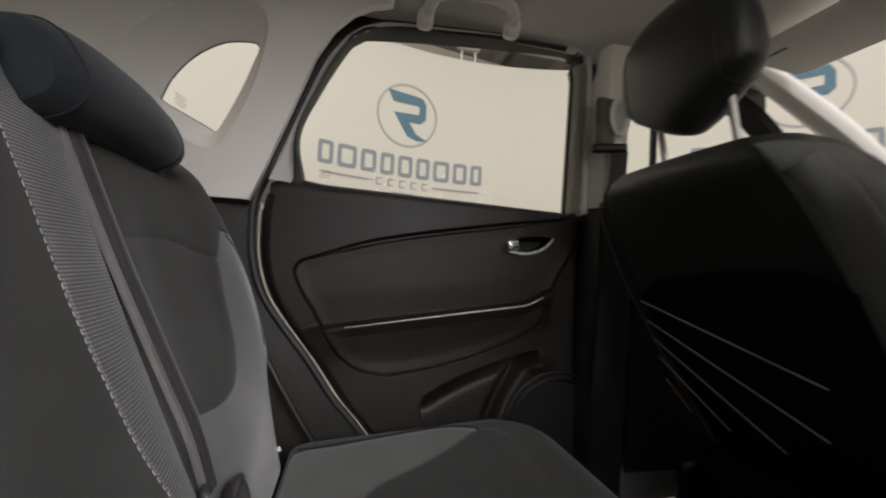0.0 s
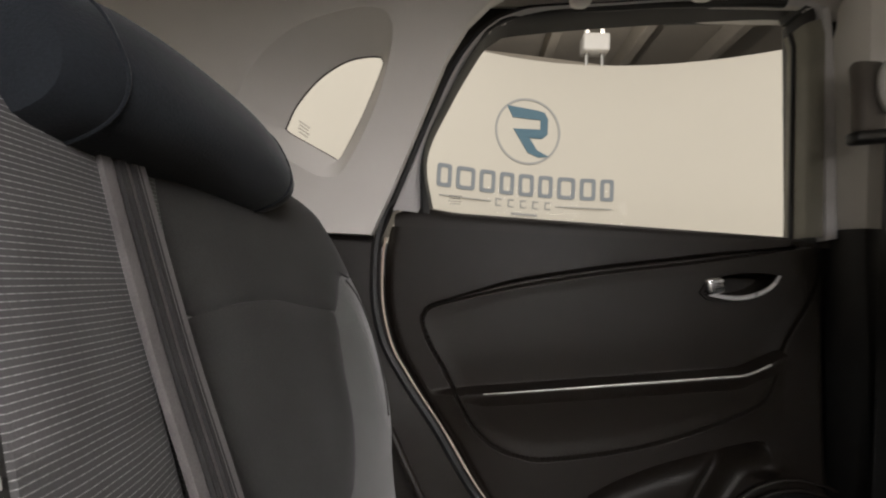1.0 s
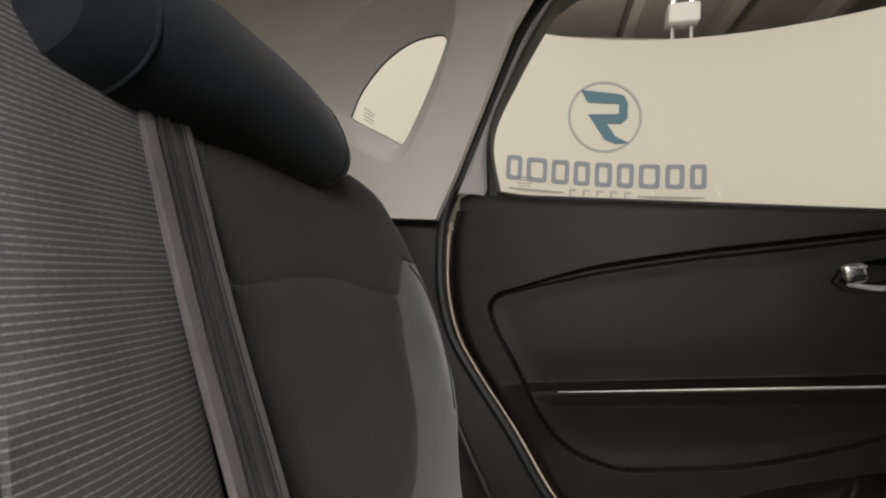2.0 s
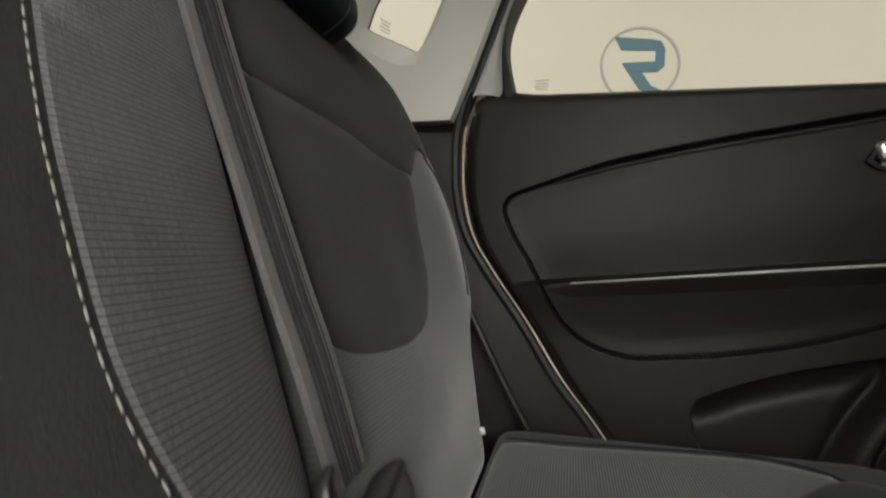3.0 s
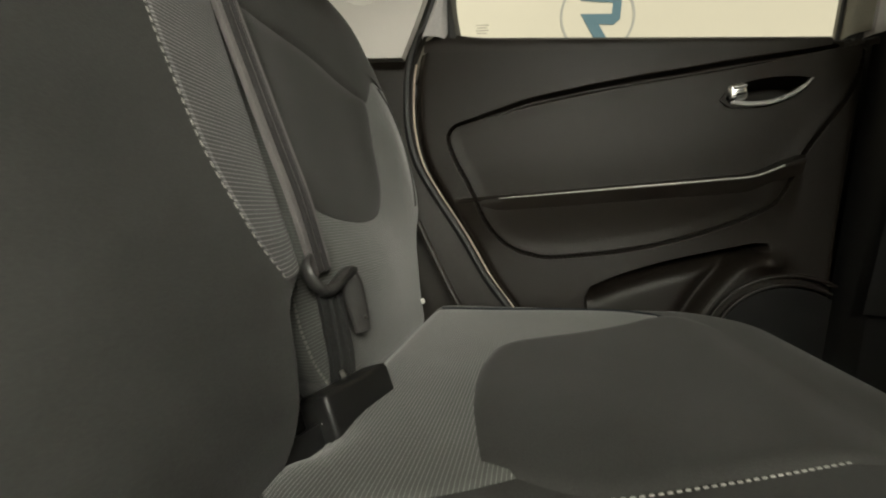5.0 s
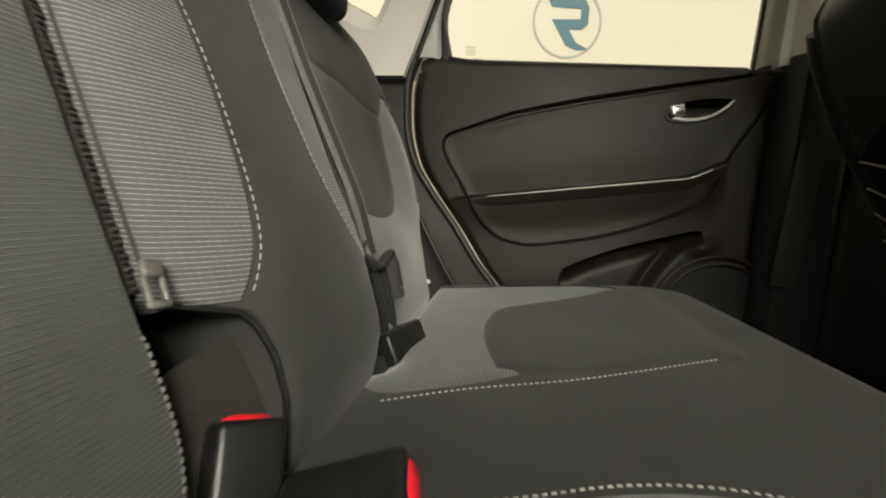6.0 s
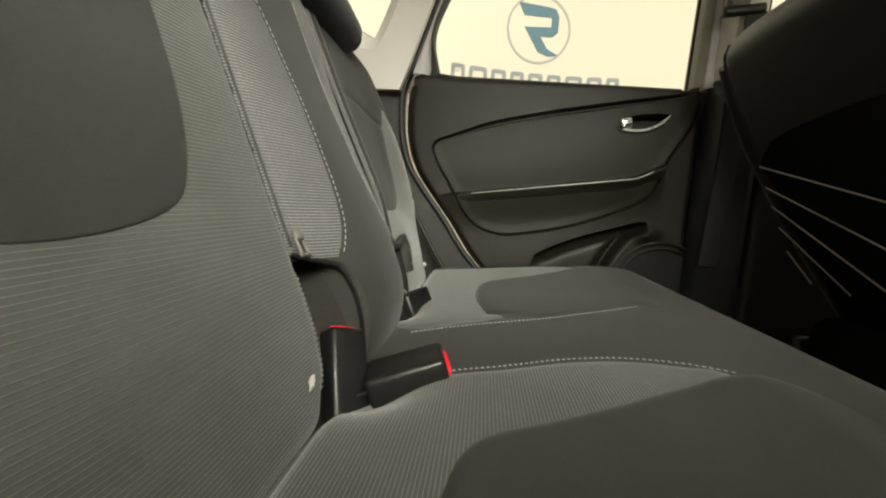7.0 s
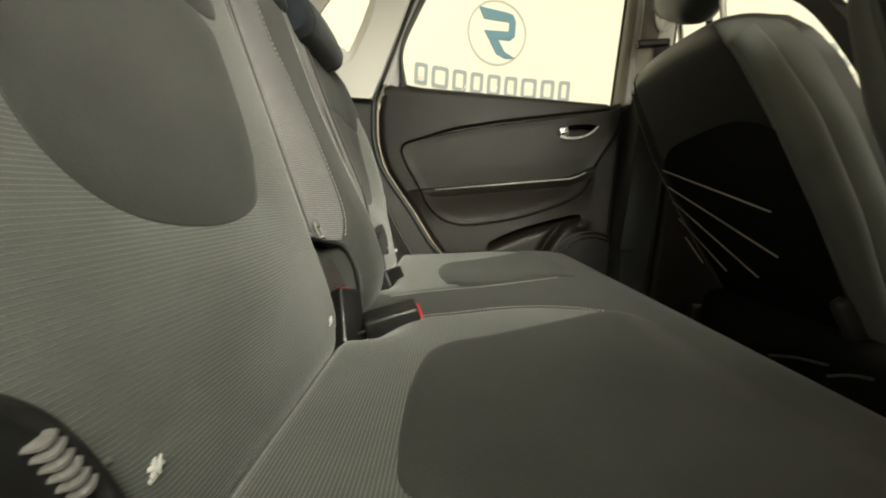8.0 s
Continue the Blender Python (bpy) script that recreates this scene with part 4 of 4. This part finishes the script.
middle = thing("rear_seat", "narrow middle backrest with ribbed sides and pale stitching", "seat", (-0.03, CY, 0.58), "rear seats")
part("cover", sheet_between(lambda z: CY - mid_half(z, -1), lambda z: CY + mid_half(z, 1), mid_x, MZ0, MZ1, 70, 44, 0.06), CLOTH, middle, "plain dark grey cloth cover")
SEAMS = {1: [(0.058, 1.08), (0.060, 1.00), (0.061, 0.955), (0.058, 0.916), (0.054, 0.88), (0.052, 0.857), (0.051, 0.812), (0.053, 0.787), (0.059, 0.763), (0.068, 0.739), (0.084, 0.716)],
         -1: [(0.070, 1.08), (0.062, 0.98), (0.052, 0.945), (0.048, 0.90), (0.049, 0.86), (0.055, 0.81), (0.062, 0.77), (0.069, 0.746), (0.077, 0.730), (0.088, 0.712)]}
for side in (1, -1):
    rows = []
    for w, z in spline(SEAMS[side], 60):
        hw = float(mid_half(z, side)) - 0.003
        rows.append([on_mid(CY + side * y, z, r) for y, r in ((w, -0.001), (w + 0.003, 0.0012), (w * 0.66 + hw * 0.34, 0.0015), (w * 0.33 + hw * 0.67, 0.0015), (max(hw - 0.003, w + 0.005), 0.0012), (max(hw + 0.0015, w + 0.008), 0.0008), (max(hw + 0.0042, w + 0.009), -0.006), (max(hw + 0.0044, w + 0.009), -0.022))])
    part("side_panel", grid_bm(rows), RIB_MID, middle, "ribbed grey side panel, ribs paled for the light on it")
    part("stitching", stitches([on_mid(CY + side * (w - 0.002), z, 0.0012) for w, z in spline(SEAMS[side], 200)], (1, 0, 0.3), 0.0044, 0.0024, 0.00055 if side < 0 else 0.00036), THREAD, middle, "pale grey thread seam")
    # frayed zip tape in the gap
    bm = bmesh.new()
    for z in np.arange(0.722, 1.05, 0.0034) if side < 0 else ():
        p = on_mid(CY + side * 0.1205, z, 0.0)
        block((0.0026, 0.0040 + random.uniform(-0.0014, 0.0014), 0.0018), 0.0004, pose(p.x - 0.0026 + random.uniform(-0.0005, 0.0005), p.y + side * (0.0030 + random.uniform(-0.0008, 0.0008)), z, random.uniform(-10, 10), random.uniform(-10, 10), random.uniform(-10, 10)), segments=1, bm=bm)
    if side < 0:
        part("zip_teeth", bm, ZIP, middle, "grey frayed zip")
        for y0, y1, lift in ((0.0045, -0.0030, 0.0), (-0.0032, -0.0150, 0.0016)):
            rows = []
            for z in np.linspace(0.72, 1.055, 70):
                p = on_mid(CY - 0.1205, z, 0.0)
                f = random.uniform(-0.0007, 0.0007)
                rows.append([(p.x - 0.0042 + lift, p.y + y0, z), (p.x - 0.0034 + lift + f * 0.4, p.y + (y0 + y1) / 2, z), (p.x - 0.0046 + lift + f, p.y + y1 + f, z)])
            part("zip_tape", grid_bm(rows), TAPE, middle, "dark grey zip tape")
ZP = stand((-0.033, -0.7635, 0.738), (0.014, -0.007, -0.021), (0.25, 0.95, 0.0))
bm = block((0.005, 0.0105, 0.011), 0.0025, ZP @ Matrix.Translation((0, 0, 0.004)))
for sg in (1, -1):
    block((0.0036, 0.0030, 0.015), 0.0012, ZP @ Matrix.Translation((0.001, 0.0040 * sg, 0.015)), bm=bm)
block((0.0042, 0.0115, 0.0045), 0.0018, ZP @ Matrix.Translation((0.001, 0, 0.0235)), bm=bm)
tagged(mesh_object("zip_pull", bm, ZIP_METAL), "scuffed grey metal zip pull hanging in the seam", "zip")
# black sheet behind the buckles, put in for the shade in the gap
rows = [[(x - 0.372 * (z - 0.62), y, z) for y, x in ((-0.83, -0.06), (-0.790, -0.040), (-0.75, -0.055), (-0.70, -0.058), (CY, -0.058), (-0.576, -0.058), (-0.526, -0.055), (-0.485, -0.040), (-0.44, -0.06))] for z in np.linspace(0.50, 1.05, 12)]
set_piece("seat_gap_shade", grid_bm(rows), CARPET, "black sheet for the shade between the seat backs", "carpet")
rows = []
for f in np.linspace(0, 1, 12):
    row = []
    for u in np.linspace(0, 1, 16):
        z = 0.55 + (0.112 + 0.030 * u) * f
        row.append((-0.372 * (z - 0.62) - 0.016 - 0.010 * f ** 2 + 0.040 * u ** 1.5 + 0.006 * math.exp(-((u - 0.22) / 0.08) ** 2) * f, -0.800 + 0.115 * u, z - 0.010 * f * math.exp(-((u - 0.30) / 0.06) ** 2)))
    rows.append(row)
bm = grid_bm(rows)
set_piece("seat_flap", bm, FLAP, "dark cloth flap inside the buckle opening", "flap")
for side in (1, -1):
    part("binding", tube([on_mid(CY + side * (float(mid_half(z, side)) + 0.001), z, -0.001) for z in np.linspace(0.60, 0.7165, 40)], 0.0026, 6), BLACK, middle, "black edge binding")


# cushion
def cushion_half(x):
    return 0.512 - 0.10 * smooth((x - 0.38) / 0.14) - 0.012 * smooth((0.06 - x) / 0.06)


def cushion_z(x, y):
    """Top of the rear seat cushion."""
    z = 0.605 + 0.09 * x
    d = abs(y - CY)
    for c in (0.30, -0.30):
        z = z - 0.003 * np.exp(-((y - CY - c) / 0.13) ** 4 - ((x - 0.26) / 0.14) ** 4)
    z = z - 0.027 * np.exp(-((x - 0.035) / 0.045) ** 2 - ((y + 0.768) / 0.042) ** 2)
    z = z - 0.016 * np.exp(-((x - 0.024) / 0.020) ** 2 - ((y + 0.552) / 0.024) ** 2)
    e = cushion_half(x) - d
    z = z - round_off(np.clip(e, 0, None), 0.024)
    z = z - round_off(0.505 - x, 0.07) - round_off(x - 0.014, 0.018)
    return z


cush = thing("seat_cushion", "long dark grey cloth cushion of the rear seat", "seat cushion", (0.2, CY, 0.40))
xs = np.r_[np.linspace(0.014, 0.03, 14, endpoint=False), np.linspace(0.03, 0.42, 50, endpoint=False), 0.435 + 0.07 * np.sin(np.linspace(-0.2, math.pi / 2, 16))]
rows = []
for x in xs:
    half = float(cushion_half(x))
    u = np.linspace(-1, 1, 90)
    u = 0.75 * u + 0.25 * np.sin(u * math.pi / 2)
    row = [(x, CY + half * k, float(cushion_z(x, CY + half * k))) for k in u]
    rows.append([(x, CY - half, 0.42)] + row + [(x, CY + half, 0.42)])
end = rows[-1]
rows.append([(0.500, p[1], min(p[2], 0.50)) for p in end])
rows.append([(0.470, p[1], 0.40) for p in end])
part("cover", grid_bm(rows), CLOTH, cush, "plain dark grey cloth cover")


def on_cush(x, y, rise=0.0):
    return Vector((x, y, float(cushion_z(x, y)) + rise))


def cushion_side(rib, pad, seam, piping):
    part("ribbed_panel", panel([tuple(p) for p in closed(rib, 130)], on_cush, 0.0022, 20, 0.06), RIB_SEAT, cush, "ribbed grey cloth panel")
    part("seat_pad", panel([tuple(p) for p in closed(pad, 130)], lambda x, y, r: on_cush(x, y, r + 0.0022 - 0.006 * float(smooth((x - 0.36) / 0.05))), 0.0035, 20, 0.1), CLOTH, cush, "plain dark grey seat pad")
    part("stitching", stitches([on_cush(x, y, 0.002) for x, y in spline(seam, 200)], (0, 0, 1), 0.0032, 0.0022, 0.00065), THREAD, cush, "pale grey thread seam")
    part("piping", tube([on_cush(x, y, 0.001) for x, y in spline(piping, 60)], 0.0016, 6), CLOTH_DARK, cush)


# by the closed door, then by the open side
cushion_side([(0.020, -0.50), (0.020, -0.33), (0.020, -0.20), (0.040, -0.176), (0.10, -0.172), (0.20, -0.160), (0.29, -0.155), (0.335, -0.168), (0.352, -0.185),
              (0.34, -0.30), (0.30, -0.42), (0.24, -0.52), (0.15, -0.585), (0.09, -0.612), (0.045, -0.625), (0.021, -0.60)],
             [(0.142, -0.565), (0.134, -0.53), (0.126, -0.488), (0.122, -0.43), (0.125, -0.387), (0.132, -0.350), (0.150, -0.322), (0.185, -0.298), (0.228, -0.273), (0.29, -0.230),
              (0.352, -0.183), (0.40, -0.20), (0.43, -0.30), (0.43, -0.42), (0.40, -0.51), (0.355, -0.522), (0.28, -0.553), (0.209, -0.580)],
             [(0.357, -0.522), (0.28, -0.556), (0.209, -0.584), (0.122, -0.609), (0.048, -0.640)],
             [(0.03, -0.172), (0.10, -0.168), (0.20, -0.157), (0.29, -0.152), (0.335, -0.166), (0.355, -0.186)])
cushion_side([(0.020, -0.85), (0.020, -0.95), (0.020, -1.08), (0.040, -1.104), (0.10, -1.106), (0.20, -1.115), (0.29, -1.12), (0.34, -1.10), (0.352, -1.05),
              (0.36, -0.95), (0.36, -0.85), (0.357, -0.745), (0.319, -0.724), (0.272, -0.714), (0.218, -0.719), (0.153, -0.738), (0.10, -0.747), (0.05, -0.757), (0.021, -0.768)],
             [(0.108, -0.977), (0.110, -0.94), (0.117, -0.890), (0.126, -0.862), (0.145, -0.842), (0.181, -0.827), (0.244, -0.799), (0.296, -0.774), (0.357, -0.745), (0.40, -0.76),
              (0.44, -0.86), (0.44, -0.98), (0.40, -1.09), (0.33, -1.10), (0.24, -1.095), (0.16, -1.09), (0.118, -1.075), (0.109, -1.03)],
             [(0.357, -0.744), (0.319, -0.724), (0.272, -0.714), (0.218, -0.718), (0.153, -0.737), (0.105, -0.746)],
             [(0.03, -1.104), (0.10, -1.108), (0.20, -1.119), (0.29, -1.124), (0.335, -1.11), (0.355, -1.09)])


# headrests
def headrest(name, centre, half, label, group, lean=20.0, depth=0.05, tall=0.075, posts=0.0, mat=CLOTH_DARK, drop=0.0, square=3.2):
    h = thing(name, label, "headrest", centre, group)
    rows = []
    m = Matrix.Translation(centre) @ pose(0, 0, 0, 0, -lean, 0)
    for u in np.linspace(-1, 1, 33):
        k = (1 - abs(u) ** square) ** (1 / square) if abs(u) < 1 else 0.02
        ring = []
        for a in np.linspace(0, 2 * math.pi, 28, endpoint=False):
            c, s = math.cos(a), math.sin(a)
            sx = abs(c) ** 0.75 * (1 if c > 0 else -1)
            sz = abs(s) ** 0.75 * (1 if s > 0 else -1)
            ring.append(m @ Vector((depth * sx * (0.25 + 0.75 * k) * (1 - 0.15 * sz), half * u, tall * sz * (0.35 + 0.65 * k) * (1 - drop * abs(u) ** 1.3 * (sz < 0)) - 0.012 * u * u)))
        rows.append(ring)
    bm = grid_bm(rows, True)
    bm.verts.ensure_lookup_table()
    bm.faces.new(bm.verts[:28])
    bm.faces.new(bm.verts[-28:])
    part("cushion", bm, mat, h)
    for u in (-0.74, 0.74):
        k = (1 - abs(u) ** square) ** (1 / square)
        line = []
        for a in np.linspace(0, 2 * math.pi, 41):
            c, q = math.cos(a), math.sin(a)
            sx, sz = abs(c) ** 0.75 * (1 if c > 0 else -1), abs(q) ** 0.75 * (1 if q > 0 else -1)
            line.append(m @ Vector((1.008 * depth * sx * (0.25 + 0.75 * k) * (1 - 0.15 * sz), half * u, 1.006 * tall * sz * (0.35 + 0.65 * k) * (1 - drop * abs(u) ** 1.3 * (sz < 0)) - 0.012 * u * u)))
        part("seam", tube(line, 0.0011, 6), mat, h)
    if posts:
        for y in (-posts, posts):
            part("post", tube([m @ Vector((0, y, -tall * 0.6)), m @ Vector((-0.004, y, -tall - 0.09))], 0.006, 8), STEEL, h, "steel headrest post")
    return h


headrest("headrest", (-0.166, -0.430, 1.084), 0.126, "dark blue-black cloth headrest on the rear seat", "rear headrests", 22, 0.044, 0.046)
headrest("headrest", (-0.192, CY - 0.02, 1.095), 0.105, "dark blue-black cloth headrest on the rear seat", "rear headrests", 22, 0.042, 0.048)
headrest("headrest", (-0.180, 2 * CY + 0.385, 1.093), 0.138, "dark blue-black cloth headrest on the rear seat", "rear headrests", 22, 0.046, 0.052)


# belts and buckles
def ribbon(points, width, normal, thick=0.0024, n=40):
    pts = spline(points, n)
    rows = []
    for k, p in enumerate(pts):
        way = Vector(pts[min(k + 1, n - 1)] - pts[max(k - 1, 0)]).normalized()
        side = way.cross(Vector(normal)).normalized() * width / 2
        up = side.cross(way).normalized() * thick
        c = Vector(p)
        rows.append([c + side * s + up * u for s, u in ((-1, 0), (-0.97, 1), (-0.55, 1.0), (-0.47, 0.1), (-0.18, 0.1), (-0.1, 1), (0.1, 1), (0.18, 0.1), (0.47, 0.1), (0.55, 1.0), (0.97, 1), (1, 0), (0.97, -1), (-0.97, -1))])
    return grid_bm(rows, True)


belt = thing("seat_belt", "grey seat belt hanging down beside the middle backrest", "seat belt", (-0.03, -0.47, 0.62))
WAY = [(-0.158, -0.490, 1.06), (-0.108, -0.490, 0.940), (-0.074, -0.4895, 0.865), (-0.049, -0.4900, 0.812), (-0.032, -0.4865, 0.771), (-0.018, -0.471, 0.708)]
part("webbing", ribbon(WAY, 0.030, (0.94, -0.05, 0.35)), WEBBING, belt, "grey ridged webbing")
for dy in (-0.0028, 0.0078):
    part("stripe", ribbon([(x + 0.0010, y + dy, z + 0.0004) for x, y, z in WAY], 0.0050, (0.94, -0.05, 0.35), 0.0020), STRIPE, belt, "dark woven stripe")
tongue = part("tongue", tube([(-0.004, -0.4935, 0.696), (-0.001, -0.483, 0.696), (-0.001, -0.470, 0.701), (-0.002, -0.460, 0.704), (-0.002, -0.4505, 0.703)], [0.0065, 0.0105, 0.0120, 0.0125, 0.0120], 14, 24, 0.5), GREY_PLASTIC, belt, "dark plastic belt tongue")
part("loop", tube([(-0.018, -0.492, 0.724), (-0.016, -0.500, 0.719), (-0.012, -0.5025, 0.711), (-0.007, -0.499, 0.702), (-0.003, -0.4915, 0.695)], [0.0040, 0.0062, 0.0074, 0.0074, 0.0060], 12, 24, 0.6), GREY_PLASTIC, tongue)
part("tongue_blade", tube([(-0.002, -0.4555, 0.707), (0.004, -0.4530, 0.690), (0.009, -0.4485, 0.670), (0.012, -0.446, 0.656), (0.0135, -0.4455, 0.650)], [0.0100, 0.0118, 0.0106, 0.0092, 0.0078], 14, 24, 0.4), GREY_PLASTIC, tongue)
part("pin", tube([(0.0135, -0.4465, 0.664), (0.0175, -0.4475, 0.6645)], 0.0014, 8), STEEL, tongue, "small steel pin")
part("lower_webbing", ribbon([(-0.010, -0.474, 0.698), (0.001, -0.477, 0.662), (0.010, -0.480, 0.632), (0.016, -0.483, 0.58)], 0.027, (0.9, -0.3, 0.3)), CARPET, belt, "black lower webbing")


def buckle(m, label, w=0.040, d=0.026, h=0.082, shows=True):
    b = thing("seat_belt_buckle", label, "buckle", m.translation, "rear seat belt buckles")
    part("body", block((d, w, h), 0.005, m @ Matrix.Translation((0, 0, h / 2)), (0.94, 0.94), 3), BLACK, b)
    if shows:
        part("button", block((d * 0.70, w * 0.80, 0.020), 0.0085, m @ Matrix.Translation((-d * 0.04, 0, h - 0.0065))), RED, b, "red release button")
    part("strap", block((0.004, 0.024, 0.05), 0.001, m @ Matrix.Translation((0, 0, -0.02))), BLACK, b)
    return b


buckle(stand((0.023, -0.778, 0.566), (-0.017, 0.034, 0.060), (0.020, 0.028, -0.007)), "black buckle with a red button, standing in the seat gap", 0.042, 0.026, 0.090)
buckle(stand((0.036, -0.755, 0.597), (0.94, 0.20, 0.31), (-0.20, 0.98, 0.06)), "black buckle with a red button, lying on the cushion", 0.045, 0.033, 0.074)
buckle(stand((0.028, -0.544, 0.600), (0.24, 0.96, 0.02), (0.42, -0.10, -0.90)), "black buckle lying with its back up on the cushion", 0.062, 0.032, 0.078, False)
cl = mesh_object("buckle_bracket", tube([(0.014, -0.490, 0.628), (0.018, -0.488, 0.618), (0.016, -0.484, 0.606), (0.017, -0.482, 0.594), (0.013, -0.478, 0.582)], [0.0016, 0.0036, 0.0026, 0.0038, 0.0024], 8, 20), STEEL)
tagged(cl, "bright steel bracket beside the buckle", "bracket")


# ---- front seats ----
def front_seat(label):
    s = thing("front_seat", label, "seat", (0.95, -0.345, 0.30), "front seats")
    rx = lambda z: 0.73 - 0.65 * (z - 0.886)
    half = lambda z: np.interp(z, [0.40, 0.60, 0.80, 0.95, 1.05, 1.10, 1.135], [0.20, 0.225, 0.238, 0.236, 0.222, 0.20, 0.165])
    mid = -0.345
    rows = []
    for z in np.linspace(0.40, 1.135, 50):
        h = float(half(z))
        row = []
        for u in np.sin(np.linspace(-math.pi / 2, math.pi / 2, 50)):
            y = mid + h * u
            x = rx(z) + float(round_off(h - abs(h * u), 0.05)) + float(round_off(1.14 - z, 0.06)) + 0.012 * u * u
            row.append((x, y, z))
        rows.append([(rx(z) + 0.15, mid - h, z)] + row + [(rx(z) + 0.15, mid + h, z)])
    rows.append([(rx(1.135) + 0.15, p[1], 1.135) for p in rows[-1]])
    part("backrest", grid_bm(rows), LEATHER, s, "black leatherette backrest")
    for sg in (1, -1):
        line = [(rx(z) + 0.030, mid + sg * (float(half(z)) - 0.020), z) for z in np.linspace(0.45, 1.09, 40)]
        # inner side gets the paler cloth for its light, door side darker for shade
        part("side_bolster", tube(line, [0.018, 0.024, 0.030, 0.031, 0.022], 12), BOLSTER_LIT if sg < 0 else LEATHER, s, "padded side bolster, paler on the lit side")
        # cloth flank that wraps round the side
        rows = []
        for z in np.linspace(0.46, 1.118, 40):
            h = float(half(z))
            row = []
            for u in np.sin(np.linspace(0.90, math.pi / 2, 14)):
                y = mid + sg * (h * u + 0.0035 * u)
                row.append((rx(z) + float(round_off(h - h * u, 0.05)) + float(round_off(1.14 - z, 0.06)) + 0.012 * u * u - 0.003 + 0.004 * (u < 0.80), y, z))
            rows.append(row + [(rx(z) + 0.112, mid + sg * (h + 0.0035), z), (rx(z) + 0.120, mid + sg * (h - 0.004), z)])
        # flanks toned the same way, lit inside and shaded by the door
        part("side_panel", grid_bm(rows), BOLSTER_LIT if sg < 0 else CLOTH, s, "grey cloth flank, darker on the shaded side")
    # stretched cords of the rear pocket
    ends = [((-0.146, 0.885), (-0.459, 0.788)), ((-0.132, 0.842), (-0.422, 0.693)), ((-0.121, 0.801), (-0.330, 0.632)), ((-0.109, 0.755), (-0.217, 0.626)), ((-0.095, 0.701), (-0.122, 0.631))]
    for (ya, za), (yb, zb) in ends:
        pts = []
        for f in np.linspace(0, 1, 12):
            y, z = ya + (yb - ya) * f, za + (zb - za) * f
            pts.append((rx(z) - 0.006, y, z))
        part("elastic_cord", tube(pts, 0.0020, 6), ELASTIC, s, "grey elastic cord")
    # pocket blackened for the shade on the lower back; base below it too
    part("pocket", grid_bm([[(rx(z) - 0.003 + 0.004 * abs(u) ** 6, mid + (float(half(z)) - 0.035) * u, z) for u, z in ((u, 0.42 + f * (0.53 - 0.02 * u - 0.04 * u ** 4)) for u in np.linspace(-1, 1, 16))] for f in np.linspace(0, 1, 14)]), SHADE_CLOTH, s, "cloth pocket on the back, blackened for the shade there")
    part("seat_base", block((0.52, 0.50, 0.16), 0.05, pose(1.16, mid, 0.50, 0, -4, 0)), SHADE_CLOTH, s)
    part("side_shield", block((0.50, 0.03, 0.12), 0.012, pose(1.14, mid + 0.255, 0.44, 0, 0, 0)), BLACK, s)
    for yy in (0.17, -0.17):
        part("seat_rail", block((0.62, 0.035, 0.03), 0.004, pose(1.12, mid + yy, 0.325, 0, 0, 0)), STEEL, s, "bare steel seat rail")
    part("recliner_cover", block((0.10, 0.032, 0.11), 0.014, pose(0.945, mid - 0.185, 0.605, 0, -33, 0)), GREY_PLASTIC, s, "dark grey recliner cover")
    part("cover_edge", tube([(0.895, mid - 0.202, 0.646), (0.912, mid - 0.203, 0.642), (0.932, mid - 0.202, 0.641)], 0.0022, 6, 12), STEEL, s, "bright steel edge")
    for a, b in (((0.880, -0.41, 0.470), (0.880, -0.54, 0.505)), ((0.880, -0.545, 0.485), (0.880, -0.62, 0.515))):
        part("cross_tube", tube([a, ((a[0] + b[0]) / 2, (a[1] + b[1]) / 2, (a[2] + b[2]) / 2 + 0.004), b], 0.0030, 8, 12), STEEL, s, "bare steel tube under the seat")
    return s


far_seat = front_seat("black leatherette front seat with elastic cords on its back")
copy_thing(far_seat, flipped @ far_seat.matrix_world)
far_rest = headrest("headrest", (0.632, -0.345, 1.292), 0.128, "black leatherette headrest on a front seat", "front headrests", 14, 0.050, 0.112, 0.072, LEATHER, 0.62, 2.4)
copy_thing(far_rest, flipped @ far_rest.matrix_world)

# release strap at the outer edge of the seat by the open side
rel = thing("seat_release", "dark seat release with a crumpled grey strap", "release", (-0.03, -1.135, 0.62))
MOUTH = [tuple(p) for p in closed([(-1.195, 0.69), (-1.170, 0.711), (-1.150, 0.704), (-1.134, 0.692), (-1.123, 0.671), (-1.116, 0.640), (-1.117, 0.605), (-1.133, 0.585), (-1.165, 0.580), (-1.195, 0.61)], 60)]
mouth_x = lambda z: -0.012 - 0.37 * (z - 0.665)
part("housing", plate(MOUTH, [], lambda u, v: Vector((mouth_x(v), u, v)), Vector((-0.035, 0, 0))), BLACK, rel)
part("rim", tube([(mouth_x(v), u, v) for u, v in MOUTH + MOUTH[:1]], 0.0042, 10), RUBBER, rel, "thick black rim")
for k in range(6):
    f = k / 5
    y, z = -1.133 + 0.006 * f, 0.680 - 0.024 * f
    part("strap_fold", tube([(mouth_x(z), y - 0.0045, z - 0.002), (mouth_x(z) + 0.005, y, z), (mouth_x(z) + 0.004, y + 0.0035, z + 0.002 + 0.001 * (k % 2))], [0.0012, 0.0034, 0.0026], 8, 10, 0.6), PALE_STRAP, rel, "crumpled pale strap")
part("pin", tube([(-0.014, -1.118, 0.653), (-0.012, -1.106, 0.653)], 0.0018, 6), PALE_STRAP, rel)
